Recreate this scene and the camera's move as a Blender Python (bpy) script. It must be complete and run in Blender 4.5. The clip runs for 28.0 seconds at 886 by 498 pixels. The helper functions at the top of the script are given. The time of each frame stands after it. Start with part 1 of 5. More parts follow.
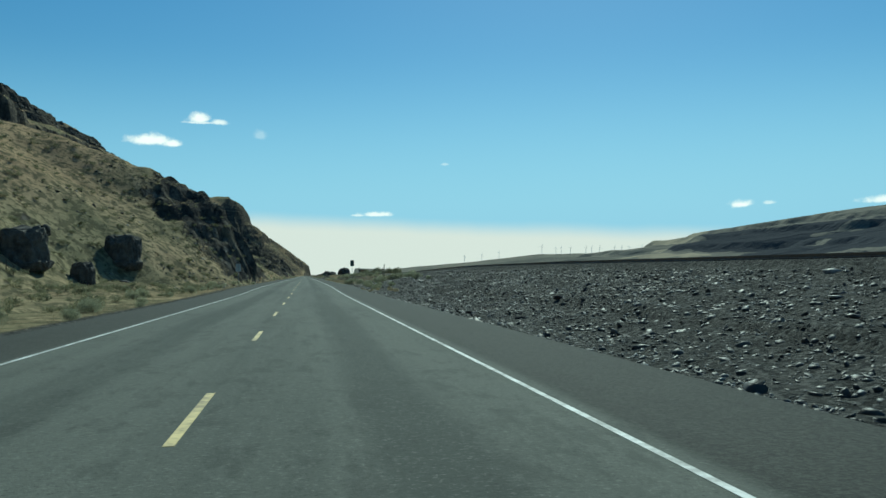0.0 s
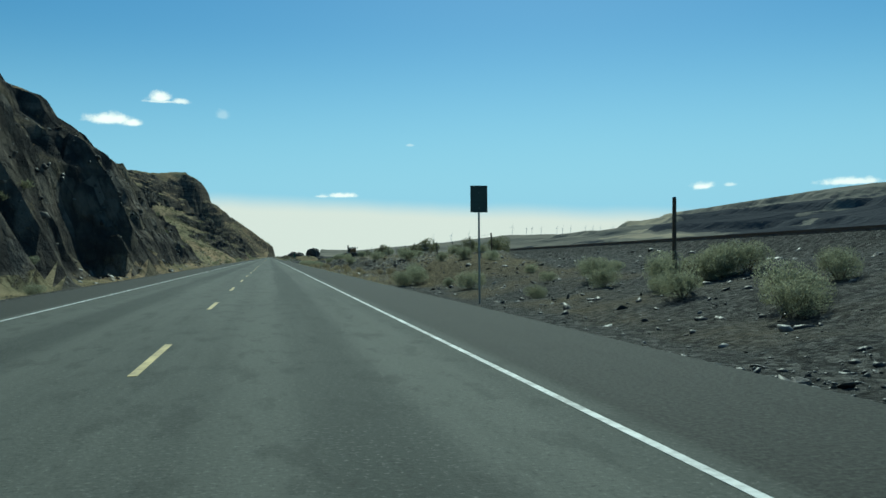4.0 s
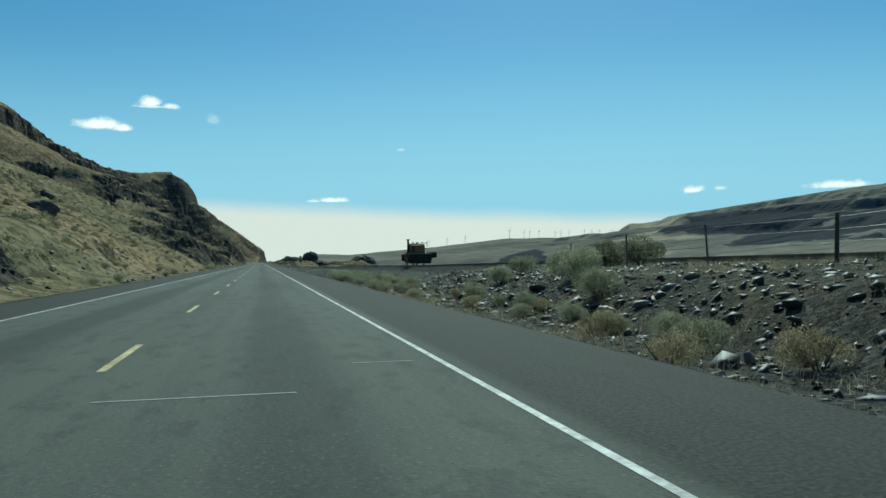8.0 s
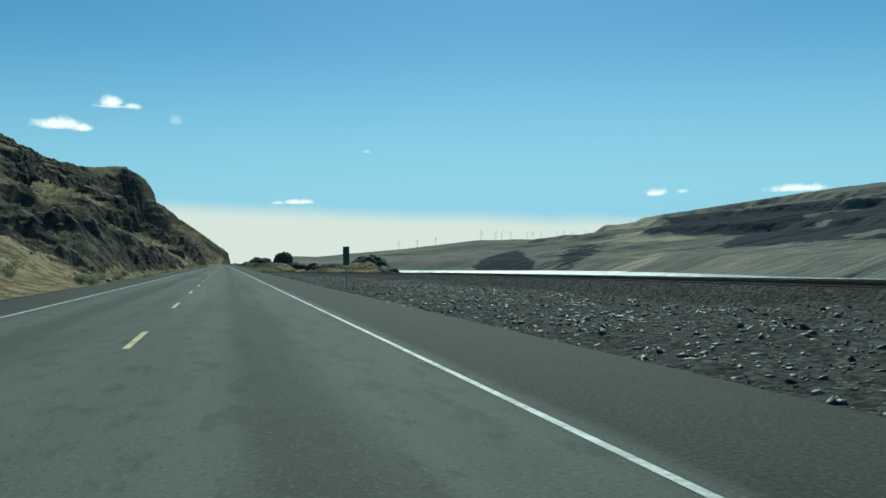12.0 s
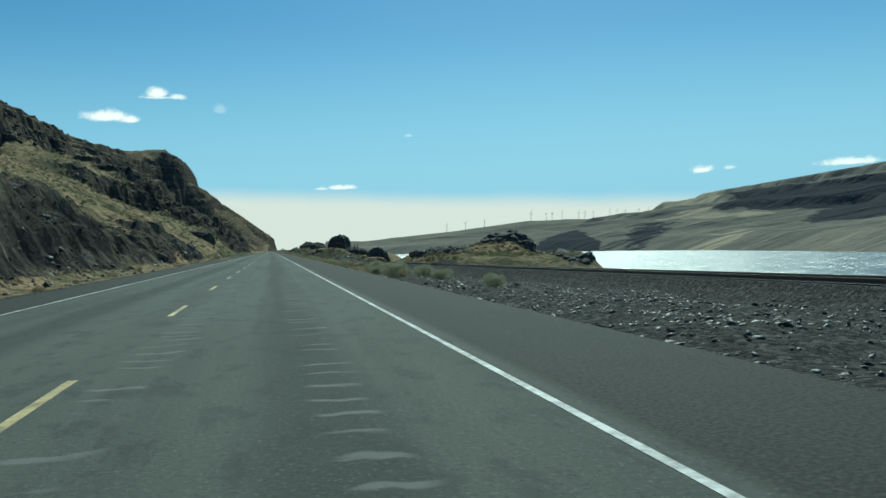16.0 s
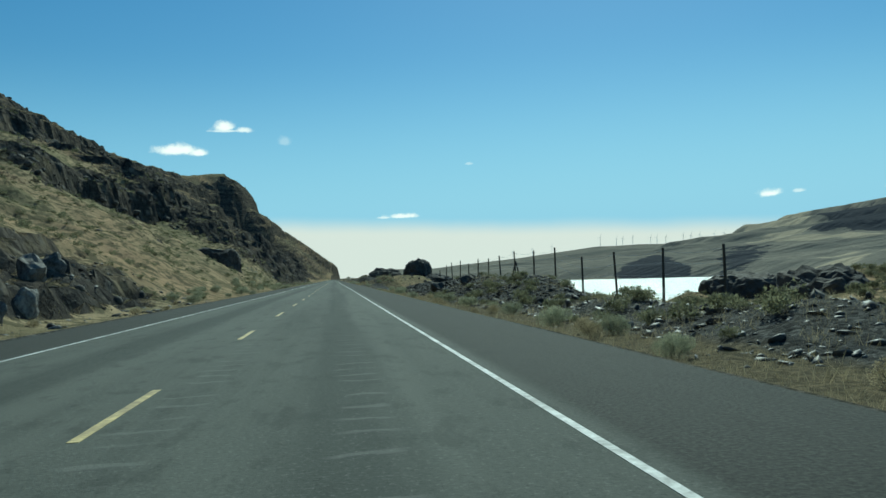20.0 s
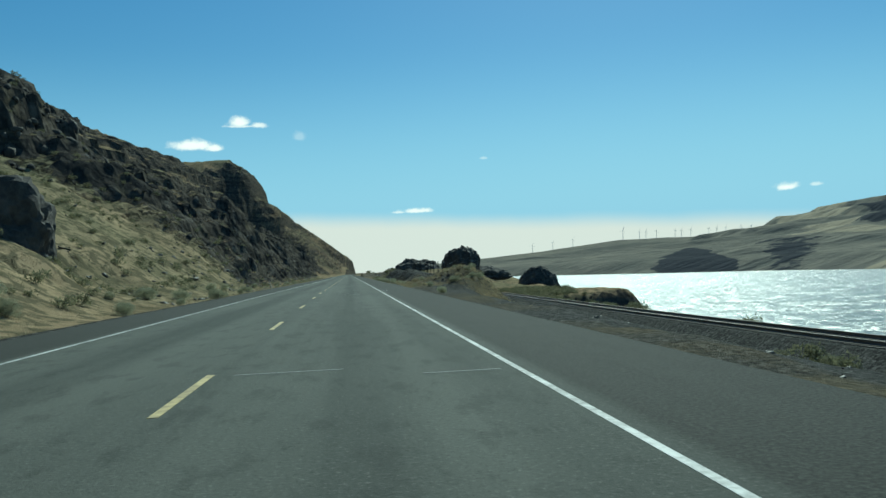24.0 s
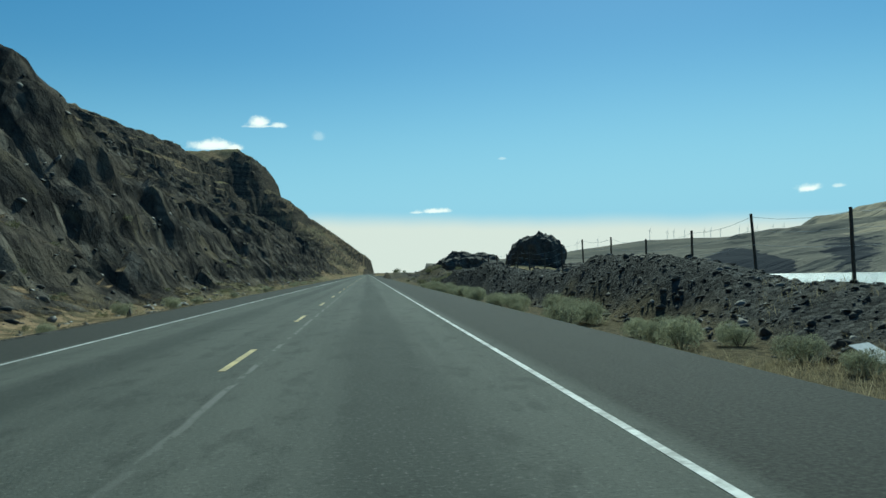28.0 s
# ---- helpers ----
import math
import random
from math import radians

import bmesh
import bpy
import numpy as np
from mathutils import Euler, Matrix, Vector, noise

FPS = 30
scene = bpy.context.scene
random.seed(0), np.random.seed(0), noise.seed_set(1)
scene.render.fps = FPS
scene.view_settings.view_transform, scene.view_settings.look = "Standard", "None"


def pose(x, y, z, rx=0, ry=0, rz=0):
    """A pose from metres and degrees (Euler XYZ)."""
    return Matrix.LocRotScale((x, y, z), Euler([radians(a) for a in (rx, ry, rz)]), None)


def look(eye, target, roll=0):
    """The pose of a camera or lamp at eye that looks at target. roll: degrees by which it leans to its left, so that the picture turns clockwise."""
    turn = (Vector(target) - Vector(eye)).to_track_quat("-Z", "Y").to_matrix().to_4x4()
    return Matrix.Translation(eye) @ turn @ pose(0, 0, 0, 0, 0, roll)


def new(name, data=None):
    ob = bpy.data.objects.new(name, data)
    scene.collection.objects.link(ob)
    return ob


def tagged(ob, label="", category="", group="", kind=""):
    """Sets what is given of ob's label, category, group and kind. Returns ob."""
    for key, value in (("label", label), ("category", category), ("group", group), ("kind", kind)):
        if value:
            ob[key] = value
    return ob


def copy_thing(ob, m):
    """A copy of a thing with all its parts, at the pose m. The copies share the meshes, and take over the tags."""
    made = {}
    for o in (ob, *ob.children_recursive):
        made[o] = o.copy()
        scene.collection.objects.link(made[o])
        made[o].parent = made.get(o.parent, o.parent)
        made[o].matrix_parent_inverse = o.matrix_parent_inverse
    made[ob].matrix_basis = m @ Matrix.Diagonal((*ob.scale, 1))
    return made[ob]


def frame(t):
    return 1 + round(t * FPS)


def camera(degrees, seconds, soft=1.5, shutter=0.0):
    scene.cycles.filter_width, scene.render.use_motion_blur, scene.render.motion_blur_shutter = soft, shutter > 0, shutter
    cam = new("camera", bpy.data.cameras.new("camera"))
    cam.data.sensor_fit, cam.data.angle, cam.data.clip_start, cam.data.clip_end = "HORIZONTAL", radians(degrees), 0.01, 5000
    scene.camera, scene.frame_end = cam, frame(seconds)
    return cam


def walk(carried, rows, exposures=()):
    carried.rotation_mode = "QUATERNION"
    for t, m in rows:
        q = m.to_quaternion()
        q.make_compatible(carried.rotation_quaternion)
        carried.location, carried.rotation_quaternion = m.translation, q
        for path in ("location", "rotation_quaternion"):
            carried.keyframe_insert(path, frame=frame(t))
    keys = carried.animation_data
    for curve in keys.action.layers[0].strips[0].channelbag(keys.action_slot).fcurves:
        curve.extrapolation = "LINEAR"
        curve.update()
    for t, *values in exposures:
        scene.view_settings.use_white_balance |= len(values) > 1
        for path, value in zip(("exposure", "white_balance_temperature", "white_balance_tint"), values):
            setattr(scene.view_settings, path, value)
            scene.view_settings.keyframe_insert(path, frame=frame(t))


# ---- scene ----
# The drive: seconds, place across the road, heading, tilt, lean. 26.8 m/s along y.
cam = camera(55.82, 28.0)
PATH = [
    (0.0, 0.99, 9.33, 1.74, -0.46), (0.5, 0.98, 10.41, 0.84, -0.40), (1.0, 0.97, 10.96, 0.31, -0.47), (1.5, 0.99, 11.13, 0.72, 0.04),
    (2.0, 1.03, 11.37, 1.08, 0.15), (2.5, 1.10, 11.43, 1.01, -0.24), (3.0, 1.18, 11.54, 0.72, -0.47), (3.5, 1.25, 11.82, 0.40, -0.47),
    (5.5, 1.51, 11.08, 0.63, -0.67), (6.0, 1.55, 11.11, 0.16, -0.67), (6.5, 1.56, 11.10, -0.04, -1.03), (7.0, 1.55, 11.29, 0.35, -1.01),
    (7.5, 1.59, 11.83, 0.67, -0.83), (8.0, 1.60, 12.29, 0.73, -0.72), (8.5, 1.53, 12.44, 0.71, -0.91), (9.0, 1.44, 12.95, 0.94, -0.98),
    (9.5, 1.40, 13.62, 0.84, -0.92), (10.0, 1.36, 13.87, 0.75, -0.73), (10.5, 1.32, 14.15, 0.69, -0.56), (11.0, 1.30, 14.51, 1.04, -0.45),
    (11.5, 1.31, 14.56, 0.97, -0.55), (13.5, 1.32, 14.58, 0.51, -1.45), (14.0, 1.36, 14.21, 0.51, -1.71), (14.5, 1.43, 14.12, 0.57, -1.91),
    (15.0, 1.51, 14.18, 0.16, -1.84), (15.5, 1.58, 13.40, -0.16, -1.79), (16.0, 1.62, 11.63, -0.27, -1.84), (16.5, 1.71, 10.33, 0.03, -2.35),
    (17.0, 1.78, 8.96, 0.26, -2.91), (17.5, 1.87, 8.29, 0.28, -2.67), (18.0, 1.93, 8.24, 0.54, -2.63), (18.5, 1.94, 7.94, 0.77, -2.51),
    (19.0, 1.92, 7.25, 1.15, -2.45), (19.5, 1.90, 7.38, 1.66, -2.45), (20.0, 1.86, 7.49, 1.77, -2.29), (20.5, 1.84, 7.24, 1.44, -1.96),
    (21.0, 1.81, 7.34, 1.26, -2.11), (21.5, 1.79, 7.32, 1.34, -2.04), (23.5, 1.71, 6.66, 2.11, -2.44), (24.0, 1.71, 6.47, 1.44, -2.36),
    (24.5, 1.73, 6.21, 1.37, -2.34), (25.0, 1.76, 5.92, 1.72, -2.64), (25.5, 1.77, 6.05, 1.19, -3.30), (26.0, 1.78, 6.11, 1.57, -3.27),
    (26.5, 1.83, 5.84, 1.75, -2.79), (27.0, 1.86, 5.70, 2.32, -2.35), (27.5, 1.84, 5.34, 2.14, -1.86), (28.0, 1.80, 5.23, 1.51, -2.04),
]
SPEED, EYE = 26.8, 1.161
ROWS = [(t, pose(x, SPEED * t, EYE, 90 + tilt, 0, -turn) @ pose(0, 0, 0, 0, 0, lean)) for t, x, turn, tilt, lean in PATH]
walk(cam, ROWS, [(0, -0.13, 5550, -21), (28, -0.13, 5550, -21)])

# ---- sky and sun ----
SUN_TURN, SUN_LIFT = radians(19), radians(40)
world = bpy.data.worlds.new("sky")
scene.world = world
world.use_nodes = True


class Nodes:
    """Short hand for building node trees."""

    def __init__(self, tree):
        self.tree = tree

    def add(self, kind):
        return self.tree.nodes.new(kind)

    def put(self, socket, value):
        if isinstance(value, bpy.types.NodeSocket):
            self.tree.links.new(value, socket)
        else:
            socket.default_value = value

    def math(self, op, a, b=0.0, c=0.0, clamp=False):
        node = self.add("ShaderNodeMath")
        node.operation, node.use_clamp = op, clamp
        for socket, value in zip(node.inputs, (a, b, c)):
            self.put(socket, value)
        return node.outputs[0]

    def step(self, value, low, high):
        node = self.add("ShaderNodeMapRange")
        node.interpolation_type = "SMOOTHSTEP"
        for socket, v in zip(node.inputs, (value, low, high, 0.0, 1.0)):
            self.put(socket, v)
        return node.outputs[0]

    def noise(self, where, scale, detail=4.0, rough=0.55, out=0):
        node = self.add("ShaderNodeTexNoise")
        if where is not None:
            self.put(node.inputs["Vector"], where)
        node.inputs["Scale"].default_value = scale
        node.inputs["Detail"].default_value = detail
        node.inputs["Roughness"].default_value = rough
        return node.outputs[out]

    def stretch(self, where, sx, sy, sz):
        node = self.add("ShaderNodeMapping")
        self.put(node.inputs[0], where)
        node.inputs["Scale"].default_value = (sx, sy, sz)
        return node.outputs[0]

    def mix(self, share, a, b):
        node = self.add("ShaderNodeMix")
        node.data_type = "RGBA"
        for socket, value in ((node.inputs[0], share), (node.inputs[6], a), (node.inputs[7], b)):
            if isinstance(value, tuple) and len(value) == 3:
                value = (*value, 1.0)
            self.put(socket, value)
        return node.outputs[2]


def build_sky():
    n = Nodes(world.node_tree)
    n.tree.nodes.clear()
    sky = n.add("ShaderNodeTexSky")
    sky.sky_type, sky.sun_disc = "NISHITA", False
    sky.sun_elevation, sky.sun_rotation = SUN_LIFT, SUN_TURN
    sky.altitude, sky.air_density, sky.dust_density, sky.ozone_density = 100, 1.1, 0.2, 2.2
    way = n.add("ShaderNodeTexCoord").outputs["Generated"]
    split = n.add("ShaderNodeSeparateXYZ")
    n.put(split.inputs[0], way)
    turn = n.math("MULTIPLY", n.math("ARCTAN2", split.outputs[0], split.outputs[1]), 57.2958)
    lift = n.math("MULTIPLY", n.math("ARCSINE", split.outputs[2]), 57.2958)
    soft = n.noise(way, 9.0, 3.0)
    # pale cloud bank along the horizon
    edge = n.math("ADD", lift, n.math("MULTIPLY", n.math("SUBTRACT", soft, 0.5), 0.5))
    edge = n.math("ADD", edge, n.math("MULTIPLY", turn, 0.04))
    bank = n.math("SUBTRACT", 1.0, n.step(edge, 2.9, 4.3))
    side = n.math("SUBTRACT", 1.0, n.step(n.math("ABSOLUTE", n.math("SUBTRACT", turn, 12.0)), 30.0, 75.0))
    bank = n.math("MULTIPLY", bank, n.math("ADD", 0.35, n.math("MULTIPLY", side, 0.6)))
    clear = n.add("ShaderNodeHueSaturation")
    clear.inputs["Saturation"].default_value = 1.3
    n.put(clear.inputs["Color"], sky.outputs[0])
    # the air pales towards the horizon
    low = n.math("MULTIPLY", n.math("SUBTRACT", 1.0, n.step(lift, 1.0, 15.5)), 0.9)
    colour = n.mix(bank, n.mix(low, clear.outputs[0], HAZE), BANK)
    # small fair-weather clouds: heading, height, half width, half height
    puffs = [(-10.1, 8.75, 1.5, 0.42, 1), (-8.6, 8.6, 0.75, 0.28, 1), (-6.9, 10.3, 0.8, 0.45, 1), (-5.75, 10.1, 0.6, 0.25, 0.8), (-6.6, 10.05, 1.3, 0.12, 0.7),
             (-3.0, 9.3, 0.5, 0.4, 0.22), (4.8, 4.1, 1.15, 0.2, 0.9), (29.0, 4.35, 0.75, 0.32, 1), (30.7, 4.4, 0.4, 0.16, 0.5), (9.5, 7.5, 0.3, 0.1, 0.3),
             (37.9, 4.3, 1.8, 0.28, 0.9), (3.6, 4.05, 0.6, 0.1, 0.6)]
    fine = n.noise(way, 60.0, 6.0, 0.65)
    total = None
    for az, el, w, h, thick in puffs:
        dx = n.math("DIVIDE", n.math("SUBTRACT", turn, az), w)
        dy = n.math("DIVIDE", n.math("SUBTRACT", lift, el), h)
        # flat below, billowing above
        dy = n.math("MULTIPLY", dy, n.math("ADD", 1.25, n.math("MULTIPLY", n.math("SIGN", dy), -0.35)))
        away = n.math("SQRT", n.math("ADD", n.math("MULTIPLY", dx, dx), n.math("MULTIPLY", dy, dy)))
        away = n.math("ADD", away, n.math("MULTIPLY", n.math("SUBTRACT", fine, 0.5), 2.0))
        one = n.math("MULTIPLY", n.math("SUBTRACT", 1.0, n.step(away, 0.3, 1.2)), thick)
        total = one if total is None else n.math("MAXIMUM", total, one)
    colour = n.mix(n.math("MULTIPLY", total, 0.92), colour, CLOUD)
    back = n.add("ShaderNodeBackground")
    n.put(back.inputs[0], colour)
    back.inputs[1].default_value = SKY
    out = n.add("ShaderNodeOutputWorld")
    n.put(out.inputs[0], back.outputs[0])


SKY = 0.08
HAZE = (4.9, 7.8, 10.7)
BANK = (11.9, 10.3, 9.4)
CLOUD = (17.0, 14.5, 13.5)
build_sky()
sun_data = bpy.data.lights.new("sun", "SUN")
sun_data.energy, sun_data.angle, sun_data.color = 5.0, radians(0.53), (1.0, 0.935, 0.83)
sun = new("sun", sun_data)
toward = Vector((math.sin(SUN_TURN) * math.cos(SUN_LIFT), math.cos(SUN_TURN) * math.cos(SUN_LIFT), math.sin(SUN_LIFT)))
sun.matrix_world = look(toward * 100, (0, 0, 0))


# ---- materials ----
def surface(name, rough=0.9, metal=0.0, gloss=0.5):
    mat = bpy.data.materials.new(name)
    mat.use_nodes = True
    n = Nodes(mat.node_tree)
    shader = mat.node_tree.nodes["Principled BSDF"]
    shader.inputs["Roughness"].default_value = rough
    shader.inputs["Metallic"].default_value = metal
    shader.inputs["Specular IOR Level"].default_value = gloss
    place = n.add("ShaderNodeNewGeometry").outputs["Position"]
    return mat, n, shader, place


def bumped(n, shader, height, strength, distance):
    node = n.add("ShaderNodeBump")
    node.inputs["Strength"].default_value = strength
    node.inputs["Distance"].default_value = distance
    n.put(node.inputs["Height"], height)
    n.put(shader.inputs["Normal"], node.outputs[0])


def mottled(name, dark, light, scale, rough=0.9, bump=0.3, depth=0.02, metal=0.0, gloss=0.3, own=False):
    """Two colours mixed by coarse and fine noise, with a fine relief."""
    mat, n, shader, place = surface(name, rough, metal, gloss)
    if own:
        place = n.add("ShaderNodeTexCoord").outputs["Object"]
    coarse = n.noise(place, scale * 0.13, 3.0)
    fine = n.noise(place, scale, 5.0, 0.65)
    share = n.step(n.math("ADD", n.math("MULTIPLY", coarse, 0.5), n.math("MULTIPLY", fine, 0.5)), 0.36, 0.64)
    colour = n.mix(share, dark, light)
    if own:
        chance = n.add("ShaderNodeObjectInfo").outputs["Random"]
        hsv = n.add("ShaderNodeHueSaturation")
        n.put(hsv.inputs["Value"], n.math("ADD", 0.8, n.math("MULTIPLY", chance, 0.4)))
        n.put(hsv.inputs["Color"], colour)
        colour = hsv.outputs[0]
    n.put(shader.inputs["Base Color"], colour)
    bumped(n, shader, fine, bump, depth)
    return mat


def leafy(name, dark, light):
    """Thin leaves: they glow a little when the sun stands behind them."""
    mat, n, shader, place = surface(name, 0.85, 0.0, 0.2)
    where = n.add("ShaderNodeTexCoord").outputs["Object"]
    share = n.step(n.noise(where, 3.0, 4.0, 0.65), 0.35, 0.65)
    chance = n.add("ShaderNodeObjectInfo").outputs["Random"]
    isle = n.add("ShaderNodeNewGeometry").outputs["Random Per Island"]
    hsv = n.add("ShaderNodeHueSaturation")
    n.put(hsv.inputs["Value"], n.math("ADD", 0.65, n.math("ADD", n.math("MULTIPLY", chance, 0.3), n.math("MULTIPLY", isle, 0.5))))
    n.put(hsv.inputs["Color"], n.mix(share, dark, light))
    n.put(shader.inputs["Base Color"], hsv.outputs[0])
    thin = n.add("ShaderNodeBsdfTranslucent")
    n.put(thin.inputs["Color"], hsv.outputs[0])
    both = n.add("ShaderNodeMixShader")
    both.inputs[0].default_value = 0.5
    n.put(both.inputs[1], shader.outputs[0])
    n.put(both.inputs[2], thin.outputs[0])
    n.put(n.tree.nodes["Material Output"].inputs["Surface"], both.outputs[0])
    return mat


def plain(name, colour, rough=0.5, metal=0.0):
    mat, n, shader, place = surface(name, rough, metal)
    fine = n.noise(place, 14.0, 4.0)
    low = tuple(c * 0.78 for c in colour)
    n.put(shader.inputs["Base Color"], n.mix(n.step(fine, 0.35, 0.7), low, colour))
    return mat


def asphalt():
    mat, n, shader, place = surface("asphalt", 0.9, 0.0, 0.12)
    split = n.add("ShaderNodeSeparateXYZ")
    n.put(split.inputs[0], place)
    along = n.stretch(place, 1.0, 0.02, 1.0)
    streak = n.noise(along, 1.1, 4.0, 0.6)
    patch = n.noise(n.stretch(place, 0.5, 0.06, 1.0), 0.8, 4.0)
    grit = n.noise(place, 24.0, 4.0, 0.75)
    # oil-darkened middle of each lane, paler wheel paths beside it
    lane = n.math("ABSOLUTE", n.math("SUBTRACT", n.math("ABSOLUTE", split.outputs[0]), 1.95))
    oily = n.math("SUBTRACT", 1.0, n.step(lane, 0.15, 0.7))
    tone = n.math("ADD", n.math("MULTIPLY", streak, 0.45), n.math("MULTIPLY", patch, 0.4))
    tone = n.math("ADD", n.math("ADD", tone, 0.05), n.math("MULTIPLY", oily, -0.17))
    # both tones are lightened and greened to stand in for windscreen haze
    colour = n.mix(n.step(tone, 0.25, 0.6), (0.05, 0.055, 0.048), (0.1, 0.104, 0.09))
    colour = n.mix(n.math("MULTIPLY", n.step(grit, 0.55, 0.68), 0.55), colour, (0.19, 0.19, 0.168))
    blot = n.noise(n.stretch(place, 1.0, 0.35, 1.0), 2.4, 5.0, 0.7)
    colour = n.mix(n.math("MULTIPLY", n.step(blot, 0.5, 0.64), 0.4), colour, (0.033, 0.036, 0.032))
    colour = n.mix(n.math("MULTIPLY", n.step(grit, 0.46, 0.3), 0.6), colour, (0.022, 0.023, 0.023))
    # darker chip-sealed shoulders
    outer = n.step(n.math("ABSOLUTE", split.outputs[0]), 3.68, 3.95)
    colour = n.mix(n.math("MULTIPLY", outer, 0.85), colour, n.mix(n.step(grit, 0.35, 0.7), (0.015, 0.016, 0.0145), (0.05, 0.05, 0.043)))
    # pale transverse scars along the centre joint and the wheel path, a hand's width each
    warp = n.noise(n.stretch(place, 0.8, 0.5, 1.0), 1.0, 3.0, 0.6)
    beat = n.math("FRACT", n.math("ADD", n.math("MULTIPLY", split.outputs[1], 1.55), n.math("MULTIPLY", warp, 1.6)))
    bar = n.math("SUBTRACT", 1.0, n.step(n.math("ABSOLUTE", n.math("SUBTRACT", beat, 0.5)), 0.045, 0.12))
    gone = n.step(n.noise(n.stretch(place, 0.6, 1.6, 1.0), 0.8, 2.0, 0.5), 0.42, 0.52)
    run = None
    for start, end, much in ((258, 330, 0.55), (340, 470, 1.0), (476, 560, 0.5), (560, 612, 0.35), (662, 748, 0.8)):
        one = n.math("MULTIPLY", n.step(split.outputs[1], start, start + 14.0), n.math("SUBTRACT", 1.0, n.step(split.outputs[1], end - 14.0, end)))
        one = n.math("MULTIPLY", one, much)
        run = one if run is None else n.math("MAXIMUM", run, one)
    side = n.math("MULTIPLY", n.math("SUBTRACT", warp, 0.5), 0.5)
    joint = n.math("SUBTRACT", 1.0, n.step(n.math("ABSOLUTE", n.math("ADD", n.math("SUBTRACT", split.outputs[0], 0.3), side)), 0.16, 0.34))
    path = n.math("SUBTRACT", 1.0, n.step(n.math("ABSOLUTE", n.math("ADD", n.math("SUBTRACT", split.outputs[0], 2.1), side)), 0.14, 0.32))
    scar = n.math("MULTIPLY", n.math("MULTIPLY", n.math("MAXIMUM", joint, path), run), n.math("MULTIPLY", bar, gone))
    colour = n.mix(n.math("MULTIPLY", scar, 0.55), colour, (0.21, 0.205, 0.19))
    # a pale sealed crack beside the middle line
    seam = n.math("SUBTRACT", 1.0, n.step(n.math("ABSOLUTE", n.math("ADD", n.math("SUBTRACT", split.outputs[0], 0.3), n.math("MULTIPLY", side, 0.25))), 0.02, 0.06))
    seam = n.math("MULTIPLY", n.math("MULTIPLY", seam, n.step(split.outputs[1], 752.0, 760.0)), n.step(blot, 0.44, 0.56))
    colour = n.mix(n.math("MULTIPLY", seam, 0.6), colour, (0.22, 0.215, 0.2))
    n.put(shader.inputs["Base Color"], colour)
    bumped(n, shader, grit, 0.6, 0.012)
    return mat


